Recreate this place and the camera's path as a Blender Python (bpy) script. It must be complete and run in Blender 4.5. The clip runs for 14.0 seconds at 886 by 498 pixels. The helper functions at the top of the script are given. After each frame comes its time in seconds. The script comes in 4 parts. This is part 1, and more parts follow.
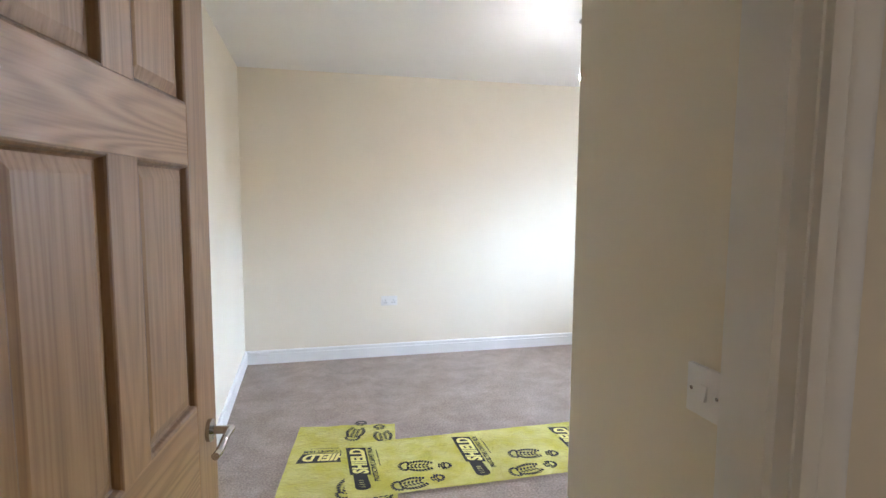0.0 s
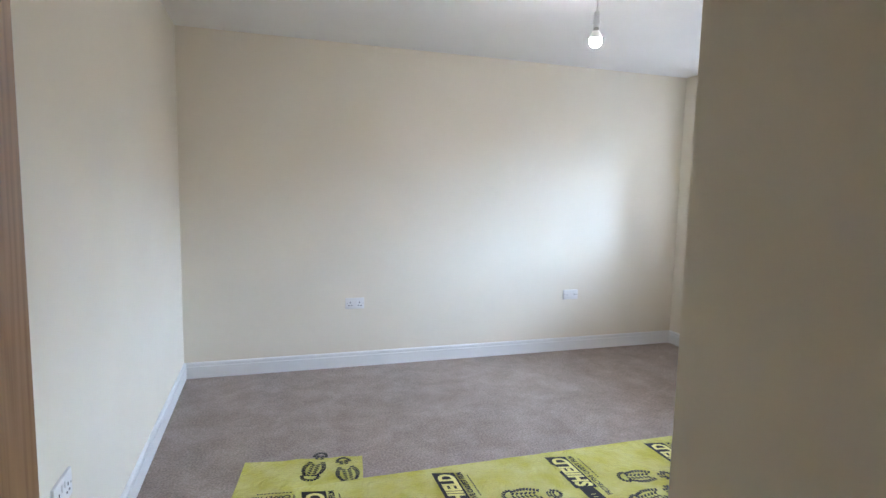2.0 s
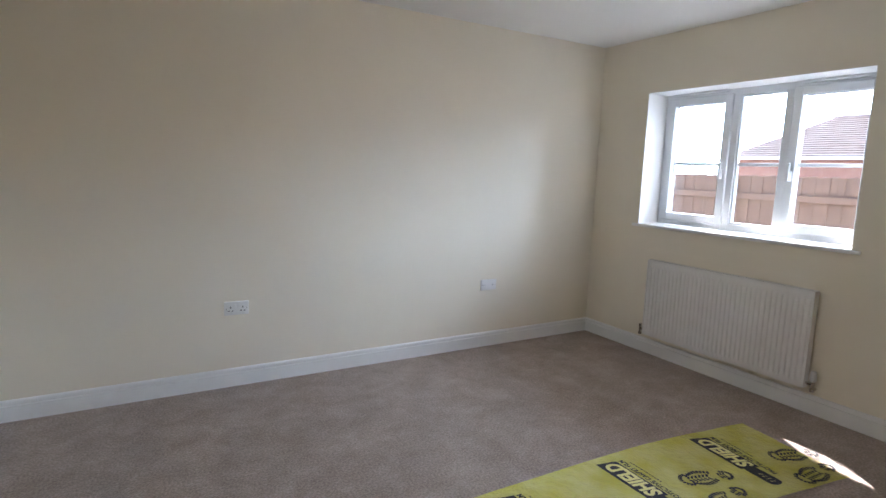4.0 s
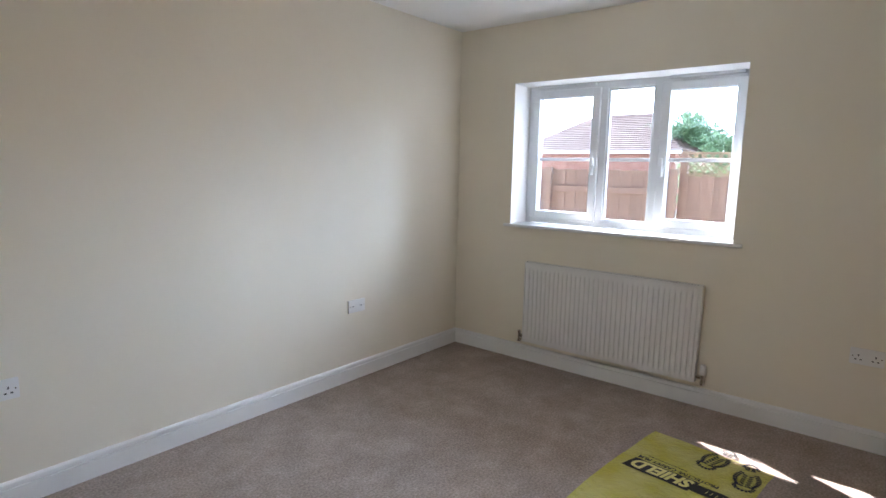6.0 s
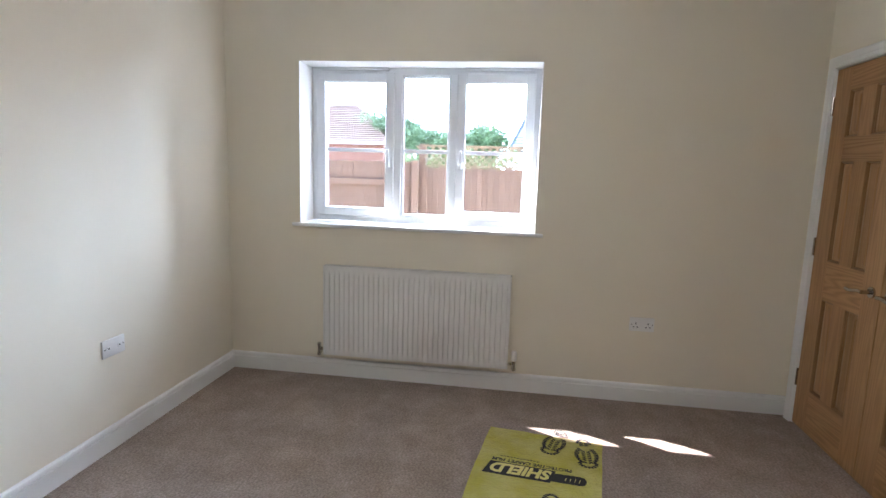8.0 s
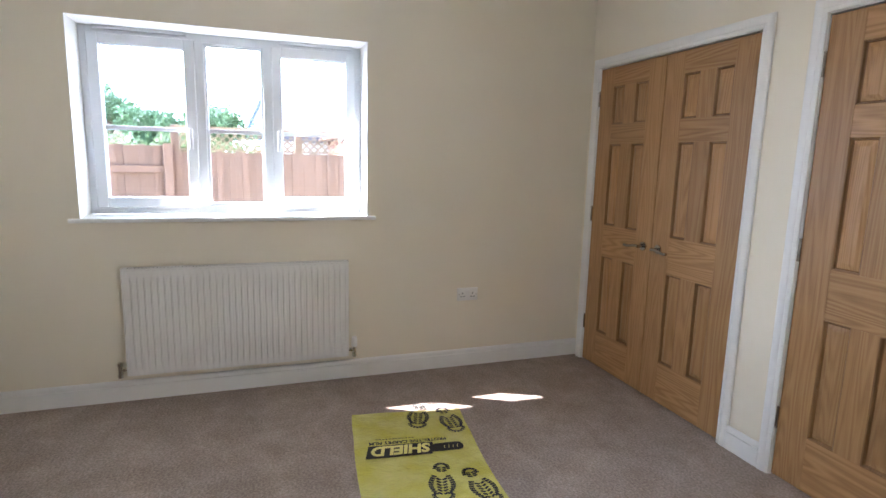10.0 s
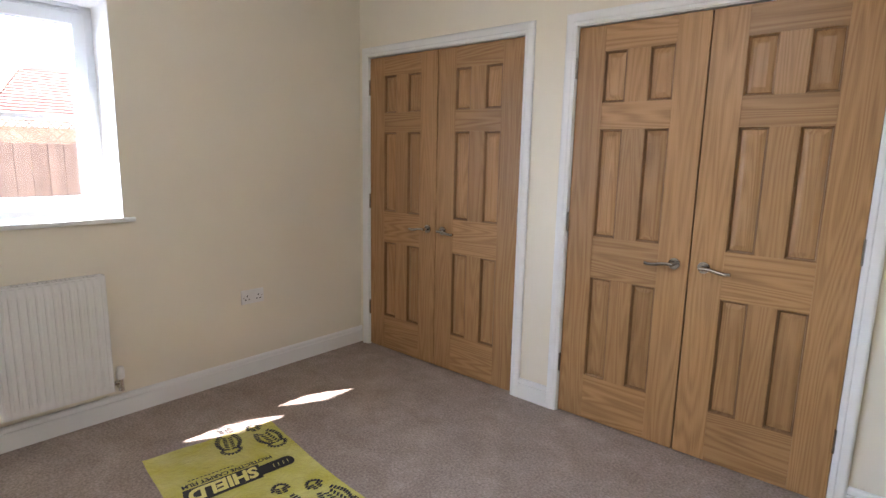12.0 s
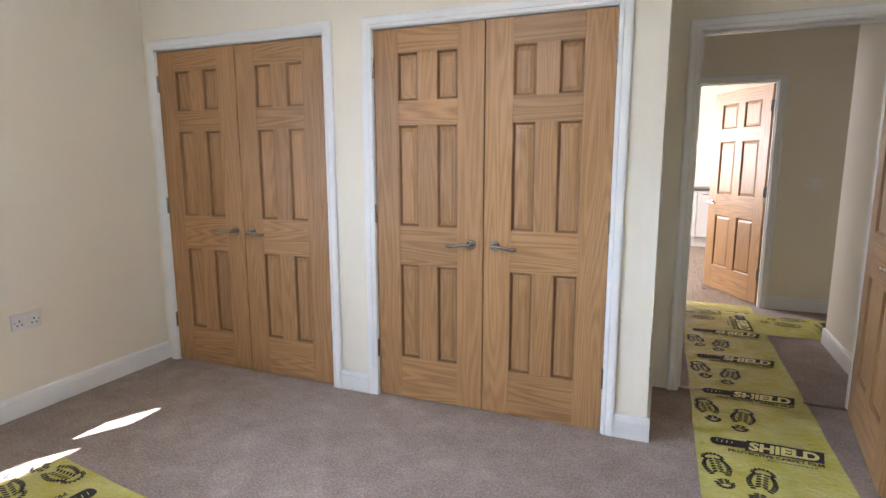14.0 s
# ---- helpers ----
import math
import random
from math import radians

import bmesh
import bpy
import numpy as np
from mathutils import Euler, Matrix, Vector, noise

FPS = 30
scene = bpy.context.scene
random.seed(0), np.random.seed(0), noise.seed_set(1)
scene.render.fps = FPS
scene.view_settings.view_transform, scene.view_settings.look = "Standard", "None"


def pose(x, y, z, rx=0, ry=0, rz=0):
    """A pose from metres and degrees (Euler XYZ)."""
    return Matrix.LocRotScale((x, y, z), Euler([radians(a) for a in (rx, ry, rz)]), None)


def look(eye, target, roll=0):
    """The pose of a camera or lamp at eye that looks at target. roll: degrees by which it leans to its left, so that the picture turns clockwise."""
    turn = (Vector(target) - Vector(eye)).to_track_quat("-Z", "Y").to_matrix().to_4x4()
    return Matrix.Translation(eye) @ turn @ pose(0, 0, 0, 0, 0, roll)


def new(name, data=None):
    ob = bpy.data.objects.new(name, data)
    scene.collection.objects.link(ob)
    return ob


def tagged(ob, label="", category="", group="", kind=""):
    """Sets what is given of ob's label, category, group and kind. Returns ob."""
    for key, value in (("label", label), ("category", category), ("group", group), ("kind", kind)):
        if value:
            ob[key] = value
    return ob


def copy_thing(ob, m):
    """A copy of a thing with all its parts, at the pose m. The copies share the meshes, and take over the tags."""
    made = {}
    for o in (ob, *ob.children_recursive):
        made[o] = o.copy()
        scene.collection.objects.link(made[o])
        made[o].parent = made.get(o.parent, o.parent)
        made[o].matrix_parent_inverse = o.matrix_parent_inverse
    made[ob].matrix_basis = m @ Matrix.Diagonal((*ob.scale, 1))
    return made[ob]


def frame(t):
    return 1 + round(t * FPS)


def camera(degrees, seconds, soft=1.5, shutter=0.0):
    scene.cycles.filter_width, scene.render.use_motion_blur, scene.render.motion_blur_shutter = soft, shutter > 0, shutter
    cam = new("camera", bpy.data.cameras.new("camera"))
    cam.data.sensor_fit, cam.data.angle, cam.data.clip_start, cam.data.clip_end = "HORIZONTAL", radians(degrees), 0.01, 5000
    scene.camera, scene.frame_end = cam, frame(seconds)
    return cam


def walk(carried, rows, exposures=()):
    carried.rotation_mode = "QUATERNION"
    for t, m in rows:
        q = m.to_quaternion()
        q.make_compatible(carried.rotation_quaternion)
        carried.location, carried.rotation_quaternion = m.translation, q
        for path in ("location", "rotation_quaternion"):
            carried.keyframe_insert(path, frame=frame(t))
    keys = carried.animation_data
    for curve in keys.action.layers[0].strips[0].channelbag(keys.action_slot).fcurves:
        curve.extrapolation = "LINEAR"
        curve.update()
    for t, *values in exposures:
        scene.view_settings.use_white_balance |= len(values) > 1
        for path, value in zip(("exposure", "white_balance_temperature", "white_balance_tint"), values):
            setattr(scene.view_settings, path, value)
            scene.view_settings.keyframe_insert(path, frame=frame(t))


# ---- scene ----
cam = camera(78.1, 14.0)
PATH = [
    (0, (0.151, 0.333, 1.447), (0.632, 2.265, 1.251), 0.4),
    (0.5, (0.113, 0.42, 1.439), (0.646, 2.337, 1.237), -0.0),
    (1, (0.110, 0.538, 1.426), (0.719, 2.432, 1.231), 0.0),
    (1.5, (0.152, 0.722, 1.418), (0.792, 2.604, 1.203), 0.6),
    (2, (0.212, 0.918, 1.395), (0.821, 2.812, 1.183), 1.3),
    (4.5, (0.294, 1.812, 1.41), (1.437, 3.425, 1.107), 2.5),
    (5, (0.3, 2.042, 1.389), (1.593, 3.539, 1.094), 2.7),
    (5.5, (0.298, 2.254, 1.443), (1.731, 3.615, 1.136), 1.5),
    (6, (0.343, 2.457, 1.419), (1.888, 3.694, 1.13), 1.2),
    (6.5, (0.393, 2.676, 1.417), (2.086, 3.706, 1.143), 1.9),
    (7, (0.408, 2.859, 1.442), (2.225, 3.642, 1.151), 1.7),
    (9.5, (0.559, 3.643, 1.378), (2.489, 3.211, 1.077), 1.8),
    (10, (0.559, 3.772, 1.383), (2.421, 3.12, 1.058), 1.5),
    (10.5, (0.652, 3.874, 1.343), (2.424, 3.005, 1.019), 1.5),
    (11, (0.783, 3.968, 1.35), (2.428, 2.878, 1.024), 1.5),
    (11.5, (0.853, 4.035, 1.35), (2.343, 2.742, 1.023), 1.9),
    (12, (0.882, 4.118, 1.369), (2.171, 2.627, 1.028), 1.2),
    (12.5, (0.865, 4.194, 1.365), (1.965, 2.561, 1.011), 0.9),
    (13, (0.817, 4.2, 1.329), (1.773, 2.476, 0.993), 0.7),
    (13.5, (0.796, 4.195, 1.321), (1.622, 2.402, 0.999), 0.5),
    (14, (0.785, 4.192, 1.324), (1.523, 2.361, 1.005), -0.1),
]
EXPOSURES = [(0, 4.12, 5900, 15), (2.2, 3.6, 5600, 14), (4.3, 2.95, 6000, 16), (7.2, 3.17, 6000, 16), (9.5, 3.5, 5950, 16), (12, 3.62, 6200, 19), (14, 4.02, 5800, 17)]
walk(cam, [(t, look(eye, target, roll)) for t, eye, target, roll in PATH], EXPOSURES)

# ---- light ----
SUN = Vector((1.0, 1.83, 2.15)).normalized()
world = bpy.data.worlds.new("sky")
scene.world = world
world.use_nodes = True
wn = world.node_tree
sky = wn.nodes.new("ShaderNodeTexSky")
sky.sky_type, sky.sun_disc = "NISHITA", False
sky.sun_elevation, sky.sun_rotation = math.asin(SUN.z), math.atan2(SUN.x, SUN.y)
sky.air_density, sky.dust_density = 1.0, 2.0
wn.links.new(sky.outputs[0], wn.nodes["Background"].inputs[0])
wn.nodes["Background"].inputs[1].default_value = 0.15
sun = new("sun", bpy.data.lights.new("sun", "SUN"))
sun.data.energy, sun.data.angle, sun.data.color = 4.0, radians(0.6), (1.0, 0.95, 0.88)
sun.matrix_world = look(SUN * 30, (0, 0, 0))


def opening_lamp(name, eye, target, wide, high, watts, colour):
    """An area lamp added in an unseen opening."""
    lamp = new(name, bpy.data.lights.new(name, "AREA"))
    lamp.data.shape, lamp.data.size, lamp.data.size_y = "RECTANGLE", wide, high
    lamp.data.energy, lamp.data.color = watts, colour
    lamp.matrix_world = look(eye, target)


# added fill for the hall and the open door; no sky lies behind it
opening_lamp("hall_fill_lamp", (1.94, -0.45, 1.25), (0.0, 0.2, 1.1), 1.2, 1.6, 0.16, (1.0, 0.93, 0.84))
# added lamp in place of kitchen daylight; its unseen opening is walled off
opening_lamp("kitchen_daylight_lamp", (2.64, -3.4, 1.52), (0.0, -3.4, 1.2), 2.2, 1.1, 11, (1.0, 0.94, 0.86))

# ---- materials ----
def material(name, colour, rough=0.5, metal=0.0):
    m = bpy.data.materials.new(name)
    m.use_nodes = True
    b = m.node_tree.nodes["Principled BSDF"]
    b.inputs["Base Color"].default_value = (*colour, 1)
    b.inputs["Roughness"].default_value, b.inputs["Metallic"].default_value = rough, metal
    return m, m.node_tree, b


def node(nt, kind, **values):
    n = nt.nodes.new(kind)
    for key, value in values.items():
        n.inputs[key].default_value = value
    return n


def coords(nt, scale=(1, 1, 1), world_space=False):
    """Object coordinates in metres, shifted at random from object to object."""
    tc = nt.nodes.new("ShaderNodeTexCoord")
    mp = nt.nodes.new("ShaderNodeMapping")
    mp.inputs["Scale"].default_value = scale
    nt.links.new(tc.outputs["Object"], mp.inputs["Vector"])
    if not world_space:
        info = nt.nodes.new("ShaderNodeObjectInfo")
        mul = nt.nodes.new("ShaderNodeMath")
        mul.operation = "MULTIPLY"
        mul.inputs[1].default_value = 37.0
        nt.links.new(info.outputs["Random"], mul.inputs[0])
        nt.links.new(mul.outputs[0], mp.inputs["Location"])
    return mp.outputs[0]


def ramp(nt, fac, stops):
    r = nt.nodes.new("ShaderNodeValToRGB")
    el = r.color_ramp.elements
    while len(el) < len(stops):
        el.new(0.5)
    for e, (p, c) in zip(el, stops):
        e.position, e.color = p, (*c, 1)
    nt.links.new(fac, r.inputs[0])
    return r.outputs[0]


def bump(nt, b, height, strength, distance):
    n = nt.nodes.new("ShaderNodeBump")
    n.inputs["Strength"].default_value, n.inputs["Distance"].default_value = strength, distance
    nt.links.new(height, n.inputs["Height"])
    nt.links.new(n.outputs[0], b.inputs["Normal"])


def noisy(name, lo, hi, rough, scale=6.0, fine=160.0, strength=0.15, distance=0.001, metal=0.0):
    """A surface with slow colour drift and fine relief."""
    m, nt, b = material(name, lo, rough, metal)
    v = coords(nt, world_space=True)
    n = node(nt, "ShaderNodeTexNoise", Scale=scale, Detail=4.0)
    nt.links.new(v, n.inputs["Vector"])
    nt.links.new(ramp(nt, n.outputs["Fac"], [(0.3, lo), (0.7, hi)]), b.inputs["Base Color"])
    f = node(nt, "ShaderNodeTexNoise", Scale=fine, Detail=2.0)
    nt.links.new(v, f.inputs["Vector"])
    bump(nt, b, f.outputs["Fac"], strength, distance)
    return m


def wood(name, axis, dark, mid, light, rough=0.42, pore=0.70):
    """Oak with long grain along one axis, cathedral figure and pores."""
    m, nt, b = material(name, mid, rough)
    stretch = [6.0, 6.0, 6.0]
    stretch[axis] = 0.38
    v = coords(nt, stretch)
    warp = node(nt, "ShaderNodeTexNoise", Scale=1.0, Detail=2.0)
    nt.links.new(v, warp.inputs["Vector"])
    rings = nt.nodes.new("ShaderNodeMath")
    rings.operation = "MULTIPLY"
    rings.inputs[1].default_value = 150.0
    nt.links.new(warp.outputs["Fac"], rings.inputs[0])
    wave = nt.nodes.new("ShaderNodeMath")
    wave.operation = "SINE"
    nt.links.new(rings.outputs[0], wave.inputs[0])
    half = nt.nodes.new("ShaderNodeMath")
    half.operation = "MULTIPLY_ADD"
    half.inputs[1].default_value, half.inputs[2].default_value = 0.5, 0.5
    nt.links.new(wave.outputs[0], half.inputs[0])
    stretch2 = [240.0, 240.0, 240.0]
    stretch2[axis] = 6.0
    pores = node(nt, "ShaderNodeTexNoise", Scale=1.0, Detail=3.0)
    nt.links.new(coords(nt, stretch2), pores.inputs["Vector"])
    mix = nt.nodes.new("ShaderNodeMix")
    mix.inputs[0].default_value = pore
    nt.links.new(half.outputs[0], mix.inputs[2])
    nt.links.new(pores.outputs["Fac"], mix.inputs[3])
    col = ramp(nt, mix.outputs[0], [(0.18, dark), (0.45, mid), (0.8, light)])
    info = nt.nodes.new("ShaderNodeObjectInfo")
    hsv = nt.nodes.new("ShaderNodeHueSaturation")
    val = nt.nodes.new("ShaderNodeMath")
    val.operation = "MULTIPLY_ADD"
    val.inputs[1].default_value, val.inputs[2].default_value = 0.22, 0.9
    nt.links.new(info.outputs["Random"], val.inputs[0])
    nt.links.new(val.outputs[0], hsv.inputs["Value"])
    nt.links.new(col, hsv.inputs["Color"])
    nt.links.new(hsv.outputs[0], b.inputs["Base Color"])
    bump(nt, b, pores.outputs["Fac"], 0.12, 0.0006)
    return m


def carpet_material():
    m, nt, b = material("carpet_pile", (0.4, 0.33, 0.29), 1.0)
    v = coords(nt, world_space=True)
    tuft = node(nt, "ShaderNodeTexNoise", Scale=170.0, Detail=4.0, Roughness=0.65)
    nt.links.new(v, tuft.inputs["Vector"])
    fleck = node(nt, "ShaderNodeTexNoise", Scale=95.0, Detail=3.0)
    nt.links.new(v, fleck.inputs["Vector"])
    tread = node(nt, "ShaderNodeTexNoise", Scale=4.5, Detail=8.0, Roughness=0.74, Distortion=0.3)
    nt.links.new(v, tread.inputs["Vector"])
    base = ramp(nt, fleck.outputs["Fac"], [(0.32, (0.255, 0.203, 0.169)), (0.5, (0.33, 0.267, 0.227)), (0.68, (0.42, 0.348, 0.302))])
    shade = ramp(nt, tread.outputs["Fac"], [(0.36, (0.80, 0.785, 0.77)), (0.52, (0.96, 0.95, 0.95)), (0.64, (1.12, 1.12, 1.12))])
    mul = nt.nodes.new("ShaderNodeMix")
    mul.data_type, mul.blend_type = "RGBA", "MULTIPLY"
    mul.inputs[0].default_value = 1.0
    nt.links.new(base, mul.inputs[6])
    nt.links.new(shade, mul.inputs[7])
    nt.links.new(mul.outputs[2], b.inputs["Base Color"])
    b.inputs["Sheen Weight"].default_value = 0.1
    b.inputs["Specular IOR Level"].default_value = 0.1
    bump(nt, b, tuft.outputs["Fac"], 0.5, 0.003)
    return m


def film_material():
    m, nt, b = material("yellow_film", (0.80, 0.74, 0.10), 0.15)
    v = coords(nt, world_space=True)
    n = node(nt, "ShaderNodeTexNoise", Scale=7.0, Detail=3.0)
    nt.links.new(v, n.inputs["Vector"])
    nt.links.new(ramp(nt, n.outputs["Fac"], [(0.35, (0.78, 0.71, 0.12)), (0.65, (0.86, 0.81, 0.26))]), b.inputs["Base Color"])
    b.inputs["Alpha"].default_value = 0.70
    w = node(nt, "ShaderNodeTexNoise", Scale=13.0, Detail=5.0, Roughness=0.62, Distortion=1.6)
    nt.links.new(v, w.inputs["Vector"])
    bump(nt, b, w.outputs["Fac"], 0.85, 0.024)
    return m


def glass_material():
    m = bpy.data.materials.new("window_glass")
    m.use_nodes = True
    nt = m.node_tree
    nt.nodes.clear()
    out = nt.nodes.new("ShaderNodeOutputMaterial")
    mix = nt.nodes.new("ShaderNodeMixShader")
    clear = nt.nodes.new("ShaderNodeBsdfTransparent")
    clear.inputs[0].default_value = (0.93, 0.95, 0.95, 1)
    gloss = nt.nodes.new("ShaderNodeBsdfGlossy")
    gloss.inputs["Roughness"].default_value = 0.01
    fres = nt.nodes.new("ShaderNodeFresnel")
    nt.links.new(fres.outputs[0], mix.inputs[0])
    nt.links.new(clear.outputs[0], mix.inputs[1])
    nt.links.new(gloss.outputs[0], mix.inputs[2])
    nt.links.new(mix.outputs[0], out.inputs[0])
    return m


def glow(name, colour, strength):
    m, nt, b = material(name, colour, 0.3)
    b.inputs["Emission Color"].default_value = (*colour, 1)
    b.inputs["Emission Strength"].default_value = strength
    return m


CREAM = noisy("cream_wall_paint", (0.80, 0.742, 0.622), (0.83, 0.772, 0.652), 0.75, 2.0, 260.0, 0.10, 0.0006)
CEIL = noisy("white_ceiling_paint", (0.85, 0.85, 0.84), (0.88, 0.88, 0.87), 0.85, 2.0, 200.0, 0.08, 0.0006)
WHITE = noisy("white_gloss_paint", (0.80, 0.80, 0.79), (0.84, 0.84, 0.83), 0.28, 4.0, 120.0, 0.05, 0.0006)
UPVC = noisy("white_upvc", (0.70, 0.73, 0.76), (0.74, 0.77, 0.80), 0.25, 4.0, 90.0, 0.02, 0.0004)
ENAMEL = noisy("radiator_enamel", (0.80, 0.79, 0.77), (0.83, 0.82, 0.80), 0.32, 5.0, 200.0, 0.04, 0.0004)
PLASTIC = noisy("white_moulded_plastic", (0.80, 0.79, 0.77), (0.83, 0.82, 0.80), 0.35, 5.0, 300.0, 0.03, 0.0003)
DARK = noisy("dark_slot", (0.02, 0.02, 0.02), (0.04, 0.04, 0.04), 0.6)
METAL = noisy("satin_nickel", (0.42, 0.40, 0.38), (0.52, 0.50, 0.47), 0.2, 30.0, 500.0, 0.05, 0.0002, 1.0)
BRASSY = noisy("bright_valve_metal", (0.60, 0.58, 0.52), (0.72, 0.68, 0.60), 0.22, 40.0, 300.0, 0.05, 0.0002, 1.0)
OAK_V = wood("oak_upright_grain", 2, (0.28, 0.147, 0.055), (0.37, 0.202, 0.081), (0.445, 0.256, 0.113))
OAK_H = wood("oak_level_grain", 0, (0.28, 0.147, 0.055), (0.37, 0.202, 0.081), (0.445, 0.256, 0.113), 0.42, 0.56)
# same oak, with the shade of the panel recesses put into its colour
OAK_SHADED = wood("oak_moulding_shaded", 2, (0.185, 0.094, 0.035), (0.245, 0.128, 0.049), (0.30, 0.165, 0.070))
CARPET = carpet_material()
FILM = film_material()
INK = noisy("black_print", (0.010, 0.010, 0.009), (0.022, 0.021, 0.019), 0.75)
PALE = noisy("pale_yellow_print", (0.66, 0.60, 0.16), (0.74, 0.68, 0.24), 0.5)
GLASS = glass_material()
# emission of the added backdrop that lights the room through the window
SKY_GLOW = glow("backdrop_glow", (0.72, 0.86, 1.0), 3.1)
BULB = glow("lit_bulb_glass", (1.0, 0.95, 0.87), 68.0)
FENCE = wood("weathered_fence_timber", 2, (0.085, 0.048, 0.035), (0.135, 0.080, 0.057), (0.19, 0.12, 0.088), 0.85)
TRELLIS = wood("trellis_lath_timber", 0, (0.12, 0.075, 0.045), (0.18, 0.12, 0.075), (0.24, 0.165, 0.105), 0.85)
# made-up pale tone, so the unseen ground reflects light up to the ceiling
GROUNDWORK = noisy("pale_bounce_ground", (0.42, 0.39, 0.34), (0.54, 0.50, 0.44), 1.0, 0.8, 60.0, 0.6, 0.03)
BRICK = noisy("red_brick", (0.30, 0.13, 0.09), (0.42, 0.22, 0.16), 0.9, 3.0, 30.0, 0.4, 0.01)
RENDER = noisy("white_render", (0.70, 0.69, 0.66), (0.78, 0.77, 0.74), 0.9, 1.0, 40.0, 0.2, 0.004)
TILE_BROWN = noisy("brown_roof_tile", (0.22, 0.14, 0.11), (0.36, 0.25, 0.20), 0.85, 2.5, 30.0, 0.4, 0.01)
TILE_PINK = noisy("red_roof_tile", (0.34, 0.16, 0.12), (0.48, 0.26, 0.20), 0.85, 2.5, 30.0, 0.4, 0.01)
TILE_GREY = noisy("grey_roof_tile", (0.42, 0.41, 0.40), (0.52, 0.51, 0.49), 0.8, 1.5, 30.0, 0.4, 0.01)
SLATE_BLUE = noisy("dark_blue_verge_board", (0.03, 0.05, 0.09), (0.05, 0.075, 0.13), 0.5)
LEAF = noisy("tree_leaf", (0.06, 0.13, 0.045), (0.14, 0.24, 0.09), 0.6, 1.2, 20.0, 0.2, 0.01)
LEAF_LIGHT = noisy("hedge_leaf", (0.10, 0.17, 0.04), (0.24, 0.28, 0.09), 0.6, 1.2, 20.0, 0.2, 0.01)
BARK = noisy("tree_bark", (0.10, 0.075, 0.05), (0.17, 0.13, 0.09), 0.95, 8.0, 40.0, 0.6, 0.02)
WORKTOP = noisy("dark_worktop", (0.06, 0.055, 0.05), (0.12, 0.11, 0.10), 0.35, 30.0, 120.0, 0.1, 0.001)
CABINET = noisy("pale_grey_cabinet", (0.60, 0.58, 0.56), (0.65, 0.63, 0.61), 0.35, 5.0)
PLANK = wood("grey_brown_plank", 1, (0.10, 0.065, 0.045), (0.20, 0.14, 0.10), (0.30, 0.22, 0.165), 0.4)
STRIP = noisy("threshold_metal", (0.10, 0.085, 0.065), (0.16, 0.135, 0.10), 0.35, 20.0, 200.0, 0.05, 0.0003, 1.0)


# ---- building helpers ----
def box(bm, x0, x1, y0, y1, z0, z1, bevel=0.0):
    made = bmesh.ops.create_cube(bm, size=1.0, matrix=Matrix.Translation(((x0 + x1) / 2, (y0 + y1) / 2, (z0 + z1) / 2)) @ Matrix.Diagonal((abs(x1 - x0), abs(y1 - y0), abs(z1 - z0), 1)))
    if bevel:
        edges = list({e for v in made["verts"] for e in v.link_edges})
        bmesh.ops.bevel(bm, geom=edges, offset=bevel, segments=2, affect="EDGES", profile=0.5)
    return bm


def boxed(x0, x1, y0, y1, z0, z1, bevel=0.0):
    return box(bmesh.new(), x0, x1, y0, y1, z0, z1, bevel)


def rod(bm, p, q, r, segments=14, r2=None):
    p, q = Vector(p), Vector(q)
    m = Matrix.Translation((p + q) / 2) @ (q - p).to_track_quat("Z", "Y").to_matrix().to_4x4()
    bmesh.ops.create_cone(bm, cap_ends=True, segments=segments, radius1=r, radius2=r if r2 is None else r2, depth=(q - p).length, matrix=m)
    return bm


def lathe(bm, profile, centre=(0, 0, 0), segments=20):
    """Turns (radius, height) pairs round the upright axis."""
    rings = []
    for r, h in profile:
        rings.append([bm.verts.new((centre[0] + r * math.cos(2 * math.pi * k / segments), centre[1] + r * math.sin(2 * math.pi * k / segments), centre[2] + h)) for k in range(segments)])
    for a, b in zip(rings, rings[1:]):
        for k in range(segments):
            bm.faces.new((a[k], a[(k + 1) % segments], b[(k + 1) % segments], b[k]))
    bm.faces.new(rings[0][::-1])
    bm.faces.new(rings[-1])
    return bm


def mesh_of(bm, name, mat, smooth=False):
    bmesh.ops.recalc_face_normals(bm, faces=bm.faces)
    me = bpy.data.meshes.new(name)
    bm.to_mesh(me)
    bm.free()
    me.materials.append(mat)
    if smooth:
        me.shade_smooth()
        me.set_sharp_from_angle(angle=radians(35))
    return me


def part(name, bm, mat, parent, label="", smooth=False):
    ob = new(name, mesh_of(bm, name, mat, smooth))
    ob.parent = parent
    if label:
        ob["label"] = label
    return ob


def thing(name, label, category, group="", kind="", at=None):
    ob = new(name)
    ob.empty_display_size = 0.1
    if at is not None:
        ob.matrix_world = at
    return tagged(ob, label, category, group, kind)


def solid(name, bm, mat, label, category, group="", kind="", smooth=False):
    return tagged(new(name, mesh_of(bm, name, mat, smooth)), label, category, group, kind)


def prism(bm, profile, origin, u, v, w):
    """Pushes the outline (a along u, b along v) by the vector w."""
    o, u, v, w = Vector(origin), Vector(u), Vector(v), Vector(w)
    a = [bm.verts.new(o + u * s + v * t) for s, t in profile]
    b = [bm.verts.new(p.co + w) for p in a]
    n = len(a)
    for k in range(n):
        bm.faces.new((a[k], a[(k + 1) % n], b[(k + 1) % n], b[k]))
    bm.faces.new(a[::-1])
    bm.faces.new(b)
    return bm


